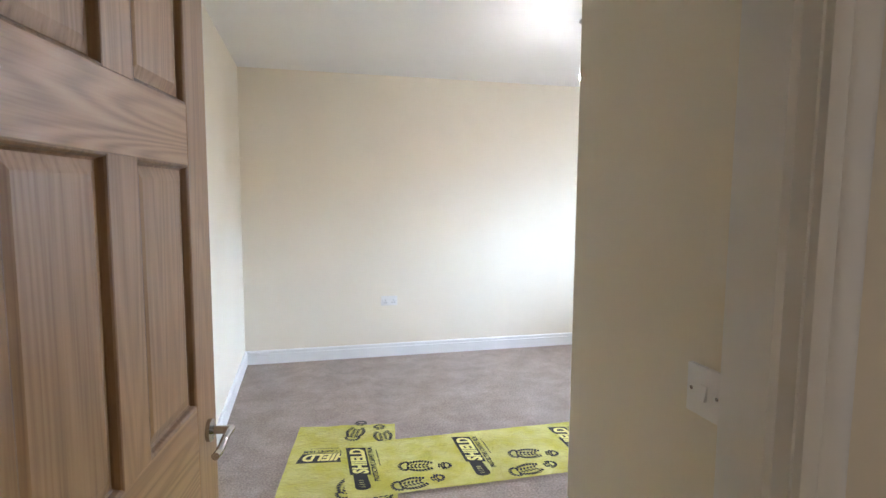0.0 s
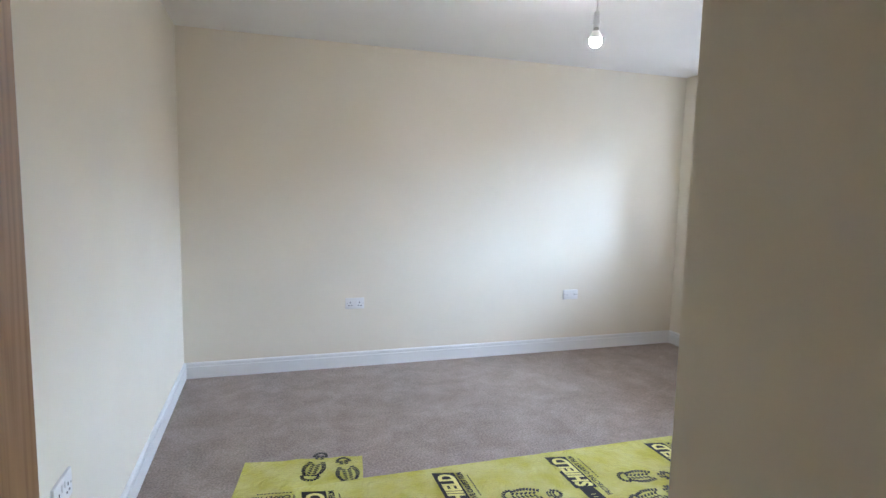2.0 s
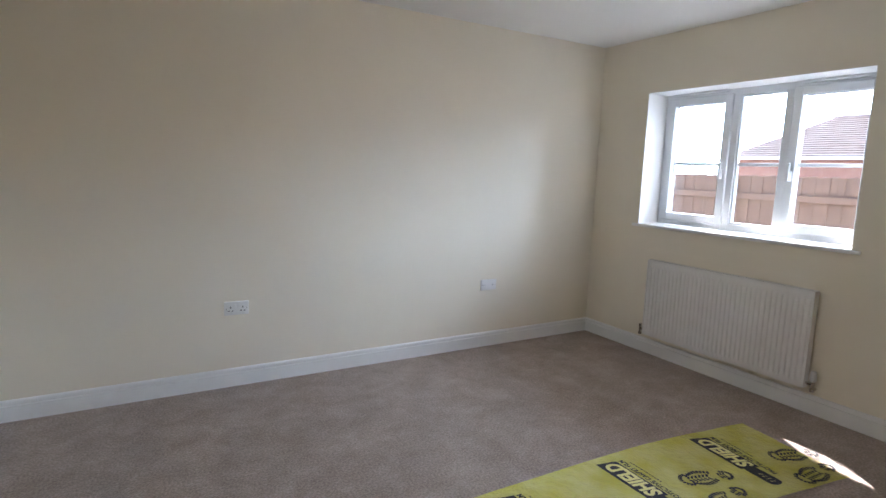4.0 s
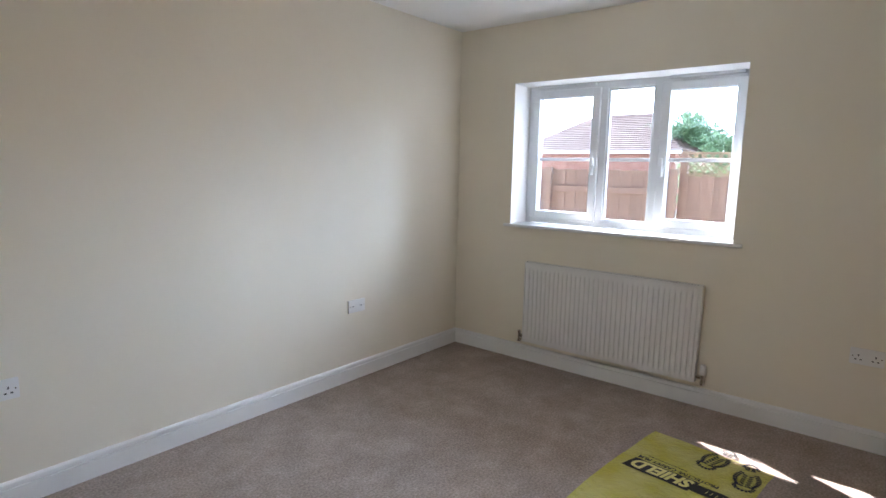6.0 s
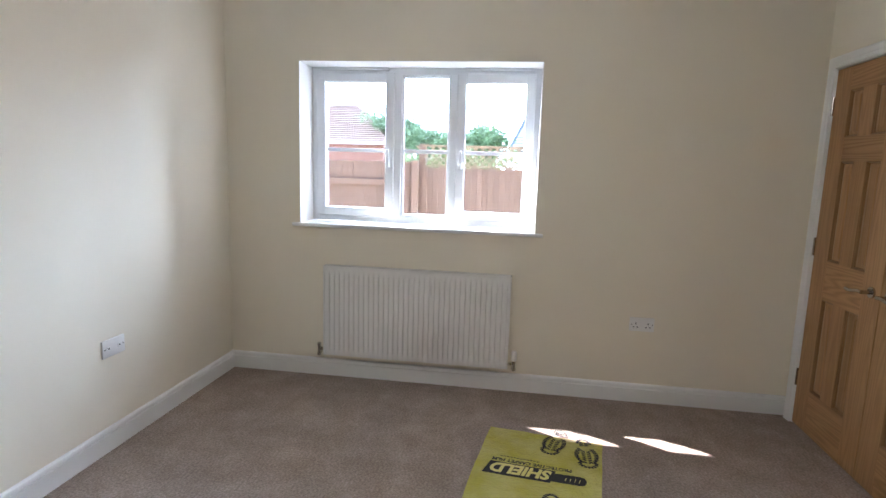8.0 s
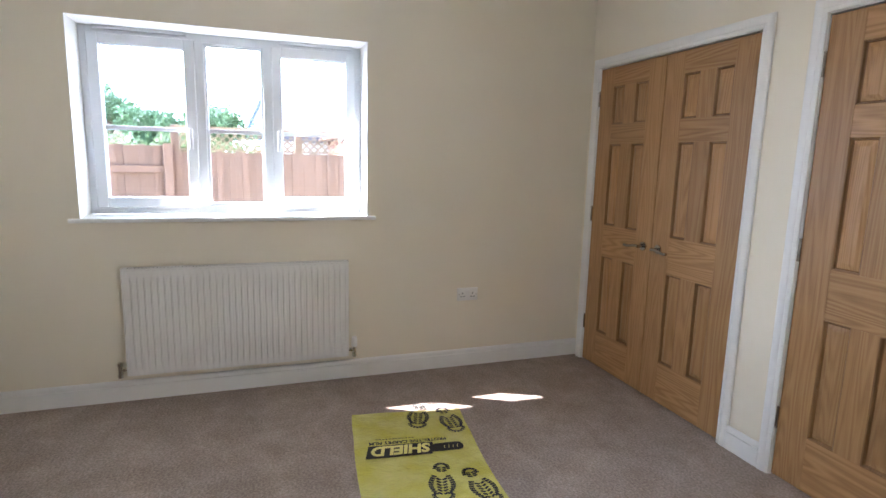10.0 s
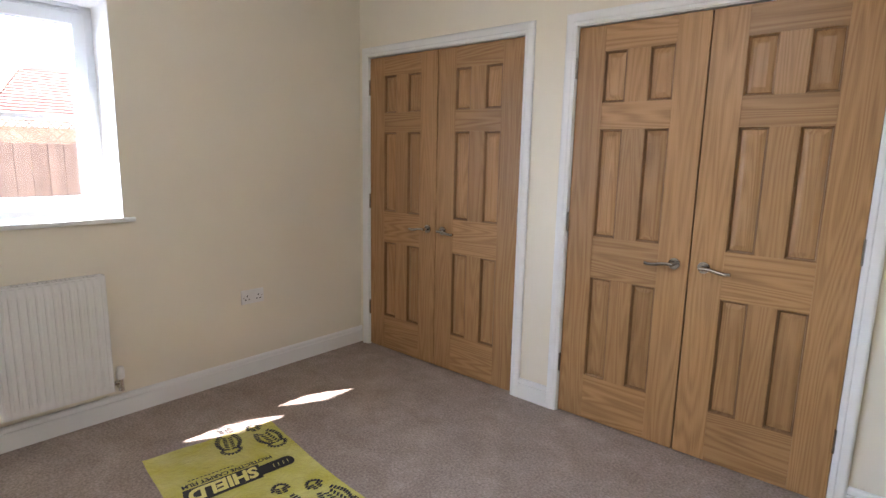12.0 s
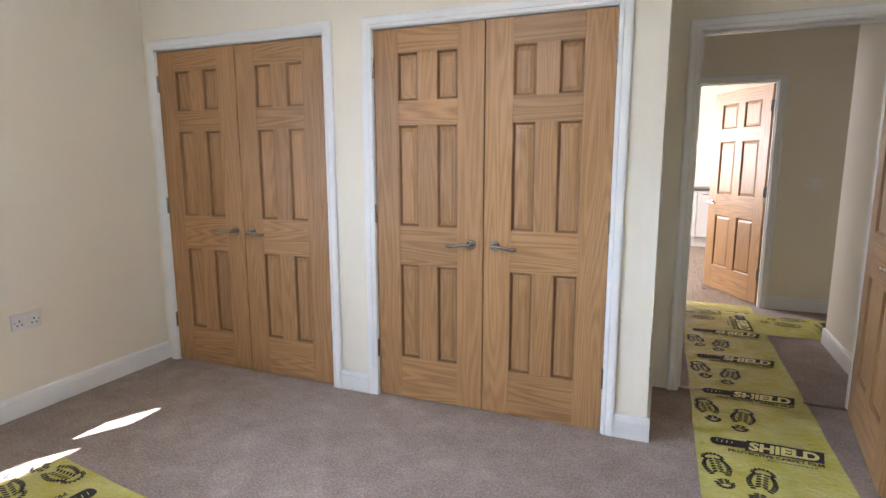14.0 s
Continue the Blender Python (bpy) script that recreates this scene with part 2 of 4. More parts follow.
def pierced(axis, a0, a1, d0, d1, z0, z1, holes):
    """A wall along axis 'x' or 'y' from a0 to a1, between d0 and d1, with openings (start, end, sill, head)."""
    bm = bmesh.new()

    def piece(s, e, lo, hi):
        if e - s > 1e-5 and hi - lo > 1e-5:
            box(bm, *((s, e, d0, d1) if axis == "x" else (d0, d1, s, e)), lo, hi)
    at = a0
    for s, e, lo, hi in sorted(holes):
        piece(at, s, z0, z1)
        piece(s, e, z0, lo)
        piece(s, e, hi, z1)
        at = e
    piece(at, a1, z0, z1)
    return bm


# ---- the shell of the rooms ----
CEILING = 2.468
WX, EX, NY, CY, EY = -0.378, 3.863, 5.129, 1.574, 0.880
HX, HY = 0.800, -1.355
TOP = 2.6
def structure(name, bm, mat, label, category):
    return solid(name, bm, mat, label, category, kind="structure")


HEAD = 1.995
C1, C2 = (2.540, 3.764), (1.009, 2.233)
ENT = (-0.202, 0.642)
KIT = (-0.075, 0.772)
LIN = 0.028
WIN = (3.112, 4.632, 1.003, 2.047)

floor = structure("floor", boxed(WX - 0.15, EX + 0.1, HY - 0.05, NY + 0.1, -0.12, 0.0), CARPET, "taupe twist pile carpet with flattened tread marks", "floor")
structure("wall_north", boxed(WX - 0.12, EX + 0.34, NY, NY + 0.3, -0.12, TOP), CREAM, "plain cream painted bedroom wall with two sockets", "wall")
structure("wall_west", boxed(WX - 0.12, WX, EY, NY, -0.12, TOP), CREAM, "plain cream painted bedroom wall", "wall")
structure("wall_east", pierced("y", HY - 0.1, NY, EX, EX + 0.34, -0.12, TOP, [WIN]), CREAM, "cream painted outside wall with a deep window opening", "wall")
structure("wall_south", pierced("x", HX + 0.1, EX, CY - 0.1, CY, -0.12, TOP, [(C1[0] - LIN, C1[1] + LIN, -0.12, HEAD + LIN), (C2[0] - LIN, C2[1] + LIN, -0.12, HEAD + LIN)]), CREAM, "cream painted wall with two built-in cupboards", "wall")
structure("wall_cupboard_end", boxed(HX, HX + 0.1, EY, CY, -0.12, TOP), CREAM, "short cream painted wall beside the entrance", "wall")
structure("wall_entrance", pierced("x", WX - 0.12, EX, EY - 0.1, EY, -0.12, TOP, [(ENT[0] - LIN, ENT[1] + LIN, -0.12, HEAD + LIN)]), CREAM, "cream painted wall with the bedroom doorway", "wall")
structure("wall_hall_west", boxed(-0.5, -0.365, -0.4, EY - 0.1, -0.12, TOP), CREAM, "cream painted hall wall ending in a corner", "wall")
structure("wall_hall_north", boxed(-3.6, -0.5, -0.4, -0.3, -0.12, TOP), CREAM, "cream painted hall wall", "wall")
# unseen opening, added only to hold the hall's fill lamp
structure("wall_hall_east", pierced("y", HY, EY - 0.1, 1.9, 2.0, -0.12, TOP, [(-1.1, 0.2, 0.4, 2.1)]), CREAM, "cream painted hall wall with an unseen opening added for a lamp", "wall")
structure("wall_hall_south", pierced("x", -3.6, EX, HY - 0.1, HY, -0.12, TOP, [(KIT[0] - LIN, KIT[1] + LIN, -0.12, HEAD + LIN)]), CREAM, "cream painted hall wall with the kitchen doorway", "wall")
structure("wall_hall_end", boxed(-3.72, -3.6, HY - 0.1, -0.3, -0.12, TOP), CREAM, "cream hall end wall", "wall")
structure("wall_kitchen_east", pierced("y", -5.6, HY - 0.1, 2.6, 2.72, -0.12, TOP, [(-4.6, -2.2, 0.95, 2.1)]), CREAM, "cream kitchen wall with a wide window opening", "wall")
# added out of view, to block the backdrop's light at the kitchen opening
structure("wall_kitchen_outer", boxed(2.724, 2.80, -5.72, HY - 0.11, -0.12, TOP), CREAM, "unseen wall added to keep outside light out of the kitchen", "wall")
structure("wall_kitchen_south", boxed(-1.6, 2.72, -5.72, -5.6, -0.12, TOP), CREAM, "cream painted kitchen wall", "wall")
structure("wall_kitchen_west", boxed(-1.72, -1.6, -5.72, HY - 0.1, -0.12, TOP), CREAM, "cream painted kitchen wall", "wall")
structure("floor_hall", boxed(-3.6, WX - 0.15, HY - 0.1, -0.3, -0.12, 0.0), CARPET, "taupe twist pile carpet in the hall", "floor")
structure("ceiling", boxed(WX - 0.12, EX + 0.34, EY, NY + 0.3, CEILING, TOP + 0.1), CEIL, "plain white painted ceiling", "ceiling")
structure("ceiling_hall", boxed(-3.72, EX, HY - 0.1, EY, CEILING, TOP + 0.1), CEIL, "plain white painted hall ceiling", "ceiling")
structure("ceiling_kitchen", boxed(-1.72, 2.72, -5.72, HY - 0.1, CEILING, TOP + 0.1), CEIL, "plain white painted kitchen ceiling", "ceiling")

# skirting boards: a tall board with a groove and a rounded top
SKIRT = [(0, 0), (0.0165, 0), (0.0165, 0.085), (0.0085, 0.0865), (0.0085, 0.0925), (0.0160, 0.094), (0.0145, 0.108), (0.009, 0.115), (0.003, 0.117), (0, 0.117)]


def skirting(x0, y0, x1, y1, nx, ny):
    bm = prism(bmesh.new(), SKIRT, (x0, y0, 0.0), (nx, ny, 0), (0, 0, 1), (x1 - x0, y1 - y0, 0))
    structure("baseboard", bm, WHITE, "white painted skirting board with a moulded top", "skirting board")


AW = 0.062
skirting(WX, NY, EX, NY, 0, -1)
skirting(WX, EY, WX, NY, 1, 0)
skirting(EX, CY, EX, NY, -1, 0)
skirting(C2[1] + AW, CY, C1[0] - AW, CY, 0, 1)
skirting(HX - 0.0165, CY, C2[0] - AW, CY, 0, 1)
skirting(HX, EY, HX, CY, -1, 0)
skirting(WX, EY, ENT[0] - AW, EY, 0, 1)
skirting(-0.365, -0.4 - 0.0165, -0.365, EY - 0.1, 1, 0)
skirting(-3.6, -0.4, -0.365, -0.4, 0, -1)
skirting(-3.6, HY, KIT[0] - AW, HY, 0, 1)
skirting(KIT[1] + AW, HY, 1.9, HY, 0, 1)

# ---- doorways ----
ARCH = [(0.004, 0), (0.004, 0.010), (0.010, 0.014), (0.020, 0.015), (0.024, 0.0125), (0.028, 0.016), (0.048, 0.019), (0.056, 0.0175), (0.062, 0.012), (0.062, 0)]


def architrave(bm, a0, a1, head, y, out):
    rows = []
    for d, h in ARCH:
        yy = y + out * h
        rows.append([bm.verts.new(p) for p in ((a0 - d, yy, 0), (a0 - d, yy, head + d), (a1 + d, yy, head + d), (a1 + d, yy, 0))])
    n = len(rows)
    for k in range(n):
        a, b = rows[k], rows[(k + 1) % n]
        for s in range(3):
            bm.faces.new((a[s], a[s + 1], b[s + 1], b[s]))
    bm.faces.new([r[0] for r in rows])
    bm.faces.new([r[3] for r in rows][::-1])
    return bm


def doorway(number, a0, a1, y0, y1, stop_y, label, sides):
    """White lining with a stop, and moulded architraves. y0 < y1 are the wall's faces."""
    ob = thing("door_%d" % number, label, "door frame", kind="structure", at=pose((a0 + a1) / 2, y1, 0))
    inv = Matrix.Translation((-(a0 + a1) / 2, -y1, 0))
    bm = bmesh.new()
    box(bm, a0 - LIN, a0, y0, y1, 0, HEAD + LIN)
    box(bm, a1, a1 + LIN, y0, y1, 0, HEAD + LIN)
    box(bm, a0, a1, y0, y1, HEAD, HEAD + LIN)
    bm.transform(inv)
    part("lining", bm, WHITE, ob)
    bm = bmesh.new()
    box(bm, a0, a0 + 0.012, stop_y, stop_y + 0.03, 0, HEAD - 0.012)
    box(bm, a1 - 0.012, a1, stop_y, stop_y + 0.03, 0, HEAD - 0.012)
    box(bm, a0, a1, stop_y, stop_y + 0.03, HEAD - 0.012, HEAD)
    bm.transform(inv)
    part("door_stop", bm, WHITE, ob)
    for yy, out in sides:
        bm = architrave(bmesh.new(), a0, a1, HEAD, yy, out)
        bm.transform(inv)
        part("architrave", bm, WHITE, ob, "white moulded architrave", True)
    return ob


doorway(1, *ENT, EY - 0.1, EY, EY - 0.078, "white bedroom door frame with moulded architraves", [(EY, 1), (EY - 0.1, -1)])
doorway(2, *C1, CY - 0.1, CY, CY - 0.075, "white frame of the corner cupboard with moulded architrave", [(CY, 1)])
doorway(3, *C2, CY - 0.1, CY, CY - 0.075, "white frame of the cupboard beside the entrance", [(CY, 1)])
doorway(4, *KIT, HY - 0.1, HY, HY - 0.05, "white kitchen door frame with moulded architraves", [(HY, 1), (HY - 0.1, -1)])


# ---- oak doors ----
def handle(leaf, x, y, out):
    """A lever on a round rose; it points back to the hinges (-x)."""
    bm = rod(bmesh.new(), (x, y, 0.9), (x, y + out * 0.009, 0.9), 0.026, 24)
    rose = part("handle_rose", bm, METAL, leaf, "round satin nickel rose", True)
    bm = bmesh.new()
    rod(bm, (x, y + out * 0.008, 0.9), (x, y + out * 0.05, 0.9), 0.0095, 14)
    pts = [(x + 0.008, 0.900), (x - 0.02, 0.902), (x - 0.045, 0.899), (x - 0.07, 0.893), (x - 0.095, 0.890), (x - 0.118, 0.893)]
    for (xa, za), (xb, zb) in zip(pts, pts[1:]):
        rod(bm, (xa, y + out * 0.05, za), (xb - 0.002, y + out * 0.05, zb), 0.0085, 12)
    part("lever", bm, METAL, rose, "curved satin nickel lever", True)


def oak_door(w, hinge_side, label, group, stile=0.14, muntin=0.106):
    """A six-panel leaf: hinges at x = 0, centred on y = 0."""
    t, z0, z1 = 0.035, 0.008, 1.988
    h = t / 2
    leaf = thing("oak_door", label, "door", group)
    levels = [(z0, 0.245), (0.77, 0.98), (1.506, 1.63), (1.868, z1)]
    part("stile", boxed(0.0015, stile, -h, h, z0, z1, 0.0015), OAK_V, leaf)
    part("stile", boxed(w - stile, w - 0.0015, -h, h, z0, z1, 0.0015), OAK_V, leaf)
    for a, b in levels:
        part("rail", boxed(stile, w - stile, -h + 0.0004, h - 0.0004, a, b, 0.001), OAK_H, leaf)
    m0, m1 = (w - muntin) / 2, (w + muntin) / 2
    for (_, a), (b, _) in zip(levels, levels[1:]):
        part("muntin", boxed(m0, m1, -h + 0.0004, h - 0.0004, a, b, 0.001), OAK_V, leaf)
        for p0, p1 in ((stile, m0), (m1, w - stile)):
            bm = bmesh.new()
            for s in (-1, 1):
                # sunk bed, sloping field edge and raised field
                loops = []
                for inset, y in ((0.0, 0.003), (0.012, 0.003), (0.034, 0.0095), (0.034, 0.0095)):
                    loops.append([bm.verts.new(q) for q in ((p0 + inset, s * y, a + inset), (p1 - inset, s * y, a + inset), (p1 - inset, s * y, b - inset), (p0 + inset, s * y, b - inset))])
                for la, lb in zip(loops[:3], loops[1:3]):
                    for k in range(4):
                        bm.faces.new((la[k], la[(k + 1) % 4], lb[(k + 1) % 4], lb[k]))
                bm.faces.new(loops[2])
            for v in [v for v in bm.verts if not v.link_faces]:
                bm.verts.remove(v)
            panel = part("panel", bm, OAK_V, leaf)
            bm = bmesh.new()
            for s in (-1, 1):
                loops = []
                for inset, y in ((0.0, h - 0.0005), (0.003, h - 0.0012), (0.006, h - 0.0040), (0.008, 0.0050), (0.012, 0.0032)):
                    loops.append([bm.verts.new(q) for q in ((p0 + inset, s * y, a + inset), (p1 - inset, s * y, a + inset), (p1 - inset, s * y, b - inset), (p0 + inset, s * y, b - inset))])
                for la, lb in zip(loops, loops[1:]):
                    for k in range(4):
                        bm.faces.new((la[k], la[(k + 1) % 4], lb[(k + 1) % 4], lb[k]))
            # darker colour paints in the recess shade on all four sides
            part("panel_moulding", bm, OAK_SHADED, panel, "scotia moulding round the panel")
    for s in (-1, 1):
        handle(leaf, w - 0.062, s * h, s)
    for z in (0.28, 1.04, 1.80):
        bm = rod(bmesh.new(), (-0.001, hinge_side * (h + 0.004), z - 0.05), (-0.001, hinge_side * (h + 0.004), z + 0.05), 0.0065, 10)
        box(bm, -0.001, 0.0008, -h, h, z - 0.05, z + 0.05)
        part("hinge", bm, METAL, leaf, "satin steel butt hinge")
    return leaf


LEAF_W = 0.6095
DY = CY - 0.022
leaf_a = oak_door(LEAF_W, 1, "closed six-panel oak cupboard door with a lever handle", "cupboard doors")
leaf_a.matrix_world = pose(C2[0] + 0.001, DY, 0)
leaf_b = oak_door(LEAF_W, -1, "closed six-panel oak cupboard door with a lever handle", "cupboard doors")
leaf_b.matrix_world = pose(C2[1] - 0.001, DY, 0, 0, 0, 180)
copy_thing(leaf_a, pose(C1[0] + 0.001, DY, 0))
copy_thing(leaf_b, pose(C1[1] - 0.001, DY, 0, 0, 0, 180))
entrance_door = oak_door(0.838, 1, "six-panel oak bedroom door standing open into the room", "room doors", 0.128, 0.100)
entrance_door.matrix_world = pose(ENT[0] + 0.003, EY + 0.002, 0, 0, 0, 82.5)
kitchen_door = copy_thing(entrance_door, pose(KIT[0] + 0.006, HY - 0.11, 0, 0, 0, -62.0))
tagged(kitchen_door, "six-panel oak kitchen door standing half open off the hall")


# ---- window ----
def window():
    y0, y1, z0, z1 = WIN
    z0 = 1.027
    fx0, fx1 = 4.085, 4.15
    win = thing("window_1", "white three-light casement window with glazing bars", "window", kind="structure", at=pose(4.1, 3.87, 1.0))
    inv = Matrix.Translation((-4.1, -3.87, -1.0))

    def wpart(name, bm, mat, parent=win, label="", smooth=False):
        bm.transform(inv)
        return part(name, bm, mat, parent, label, smooth)

    def surround(a0, a1, b0, b1, width, x0, x1, bevel=0.004):
        bm = bmesh.new()
        box(bm, x0, x1, a0, a0 + width, b0, b1, bevel)
        box(bm, x0, x1, a1 - width, a1, b0, b1, bevel)
        box(bm, x0 + 0.0005, x1 - 0.0005, a0 + width - 0.004, a1 - width + 0.004, b0, b0 + width, bevel)
        box(bm, x0 + 0.0005, x1 - 0.0005, a0 + width - 0.004, a1 - width + 0.004, b1 - width, b1, bevel)
        return bm
    wpart("window_frame", surround(y0, y1, z0, z1, 0.05, fx0, fx1), UPVC)
    for m in (4.045, 3.665):
        wpart("mullion", boxed(fx0, fx1, m - 0.03, m + 0.03, z0 + 0.045, z1 - 0.045, 0.004), UPVC)
    lights = [(4.075, y1 - 0.05, True), (3.695, 4.015, False), (y0 + 0.05, 3.635, True)]
    for a0, a1, opens in lights:
        b0, b1, gx = z0 + 0.05, z1 - 0.05, 4.118
        if opens:
            sash = wpart("sash", surround(a0 - 0.012, a1 + 0.012, b0 - 0.012, b1 + 0.012, 0.058, fx0 - 0.018, fx1 - 0.012, 0.006), UPVC)
            a0, a1, b0, b1 = a0 + 0.044, a1 - 0.044, b0 + 0.044, b1 - 0.044
        else:
            sash = wpart("glazing_bead", surround(a0 - 0.004, a1 + 0.004, b0 - 0.004, b1 + 0.004, 0.018, fx0 + 0.012, fx1 - 0.02, 0.003), UPVC)
            a0, a1, b0, b1 = a0 + 0.01, a1 - 0.01, b0 + 0.01, b1 - 0.01
        bm = bmesh.new()
        box(bm, gx, gx + 0.004, a0, a1, b0, b1)
        pane = wpart("pane", bm, GLASS, win)
        pane.visible_shadow = False
        wpart("gasket", surround(a0 - 0.001, a1 + 0.001, b0 - 0.001, b1 + 0.001, 0.004, gx - 0.012, gx - 0.006, 0.0), DARK, sash)
        wpart("glazing_bar", boxed(gx - 0.01, gx + 0.014, a0, a1, 1.498, 1.522, 0.003), UPVC)
    # handles on the opening sashes, beside the mullions
    for yy in (4.098, 3.612):
        bm = boxed(fx0 - 0.034, fx0 - 0.018, yy - 0.012, yy + 0.012, 1.40, 1.47, 0.004)
        box(bm, fx0 - 0.050, fx0 - 0.034, yy - 0.009, yy + 0.009, 1.40, 1.52, 0.005)
        wpart("window_handle", bm, UPVC, win, "white lever window handle")
    for a0, a1 in ((4.10, 4.56), (3.17, 3.60)):
        bm = boxed(fx0 - 0.022, fx0, a0, a1, z1 - 0.022, z1 - 0.003, 0.003)
        wpart("trickle_vent", bm, UPVC, win, "slim white trickle vent")
    bm = boxed(3.845, fx0 + 0.002, y0 + 0.001, y1 - 0.001, 1.005, 1.0265, 0.0)
    box(bm, 3.842, EX - 0.002, y0 - 0.05, y1 + 0.05, 1.004, 1.0268, 0.006)
    wpart("window_sill", bm, WHITE, win, "white painted window board with a rounded nose")
    bm = boxed(fx1 - 0.002, EX + 0.40, y0 - 0.03, y1 + 0.03, 0.98, 1.012, 0.004)
    wpart("outer_sill", bm, UPVC)
    # white plastered reveals
    bm = boxed(EX - 0.001, fx0 + 0.02, y0, y0 + 0.003, 1.027, z1)
    box(bm, EX - 0.001, fx0 + 0.02, y1 - 0.003, y1, 1.027, z1)
    box(bm, EX - 0.001, fx0 + 0.02, y0 + 0.003, y1 - 0.003, z1 - 0.003, z1)
    wpart("reveal", bm, CEIL)


window()


# ---- radiator ----
def radiator():
    y0, y1, z0, z1 = 3.238, 4.45, 0.158, 0.762
    xf, xb = 3.790, 3.847
    rad = thing("radiator", "white ribbed panel radiator on the wall under the window", "radiator", at=pose(3.84, (y0 + y1) / 2, 0.158))
    inv = Matrix.Translation((-3.84, -(y0 + y1) / 2, -0.158))

    def rpart(name, bm, mat, label="", smooth=False, parent=rad):
        bm.transform(inv)
        return part(name, bm, mat, parent, label, smooth)
    # front sheet with rounded ribs that fade out near top and bottom
    bm = bmesh.new()
    n, pitch = 36, (y1 - y0 - 0.03) / 36
    cols = [(y0 + 0.006, 0.0)]
    for k in range(n):
        a = y0 + 0.015 + k * pitch
        cols += [(a + 0.10 * pitch, 0.0), (a + 0.26 * pitch, 0.0095), (a + 0.74 * pitch, 0.0095), (a + 0.90 * pitch, 0.0)]
    cols.append((y1 - 0.006, 0.0))
    levels = [(z0 + 0.004, 0.25), (z0 + 0.030, 0.25), (z0 + 0.046, 1.0), (z1 - 0.062, 1.0), (z1 - 0.046, 0.2), (z1 - 0.014, 0.2), (z1 - 0.004, -0.7)]
    grid = [[bm.verts.new((xf + 0.012 - d * f - 0.004 * (f < 1), yy, z)) for yy, d in cols] for z, f in levels]
    for ra, rb in zip(grid, grid[1:]):
        for k in range(len(cols) - 1):
            bm.faces.new((ra[k], ra[k + 1], rb[k + 1], rb[k]))
    rpart("front_panel", bm, ENAMEL, "", True)
    bm = boxed(xf + 0.014, xb - 0.004, y0 + 0.008, y1 - 0.008, z0 + 0.012, z1 - 0.03, 0.004)
    rpart("back_panel", bm, ENAMEL)
    for a, b in ((y0, y0 + 0.006), (y1 - 0.006, y1)):
        rpart("end_cover", boxed(xf + 0.004, xb, a, b, z0 + 0.006, z1 - 0.001, 0.002), ENAMEL)
    bm = bmesh.new()
    box(bm, xf + 0.003, xf + 0.011, y0 + 0.006, y1 - 0.006, z1 - 0.008, z1, 0.002)
    box(bm, xb - 0.008, xb, y0 + 0.006, y1 - 0.006, z1 - 0.008, z1, 0.002)
    k = y0 + 0.03
    while k < y1 - 0.03:
        box(bm, xf + 0.011, xb - 0.008, k, k + 0.005, z1 - 0.007, z1 - 0.002)
        k += 0.018
    rpart("top_grille", bm, ENAMEL)
    for z in (z0 + 0.12, z1 - 0.12):
        for a in (y0 + 0.2, y1 - 0.24):
            rpart("wall_bracket", boxed(xb, EX + 0.002, a, a + 0.04, z - 0.03, z + 0.03), ENAMEL)
    # valves
    for yy, s in ((y0, -1), (y1, 1)):
        c = yy + s * 0.038
        x = 3.820
        bm = rod(bmesh.new(), (x, yy - s * 0.002, 0.195), (x, c, 0.195), 0.008, 12)
        rod(bm, (x, yy + s * 0.012, 0.195), (x, yy + s * 0.024, 0.195), 0.013, 6)
        rod(bm, (x, c, 0.155), (x, c, 0.215), 0.0105, 14)
        rod(bm, (x, c, 0.150), (x, c, 0.166), 0.014, 6)
        v = rpart("valve", bm, BRASSY, "bright metal radiator valve", True)
        bm = rod(bmesh.new(), (x, c, 0.158), (EX + 0.004, c, 0.158), 0.0075, 12)
        rpart("pipe", bm, BRASSY, "short pipe into the wall", True)
        bm = bmesh.new()
        if s < 0:
            lathe(bm, [(0.014, 0.213), (0.0175, 0.218), (0.0175, 0.262), (0.0145, 0.277), (0.006, 0.279)], (x, c, 0), 20)
            for q in range(10):
                a = 2 * math.pi * q / 10
                box(bm, x + 0.0175 * math.cos(a) - 0.0012, x + 0.0175 * math.cos(a) + 0.0012, c + 0.0175 * math.sin(a) - 0.0012, c + 0.0175 * math.sin(a) + 0.0012, 0.220, 0.260)
            rpart("valve_head", bm, PLASTIC, "white ribbed thermostat head", True)
        else:
            lathe(bm, [(0.011, 0.213), (0.0125, 0.216), (0.0125, 0.232), (0.009, 0.236)], (x, c, 0), 14)
            rpart("valve_cap", bm, BRASSY, "", True)


radiator()


# ---- sockets and switches ----
def rect(bm, u0, u1, v0, v1, d0, d1, bevel=0.0):
    return box(bm, u0, u1, d0, d1, v0, v1, bevel)


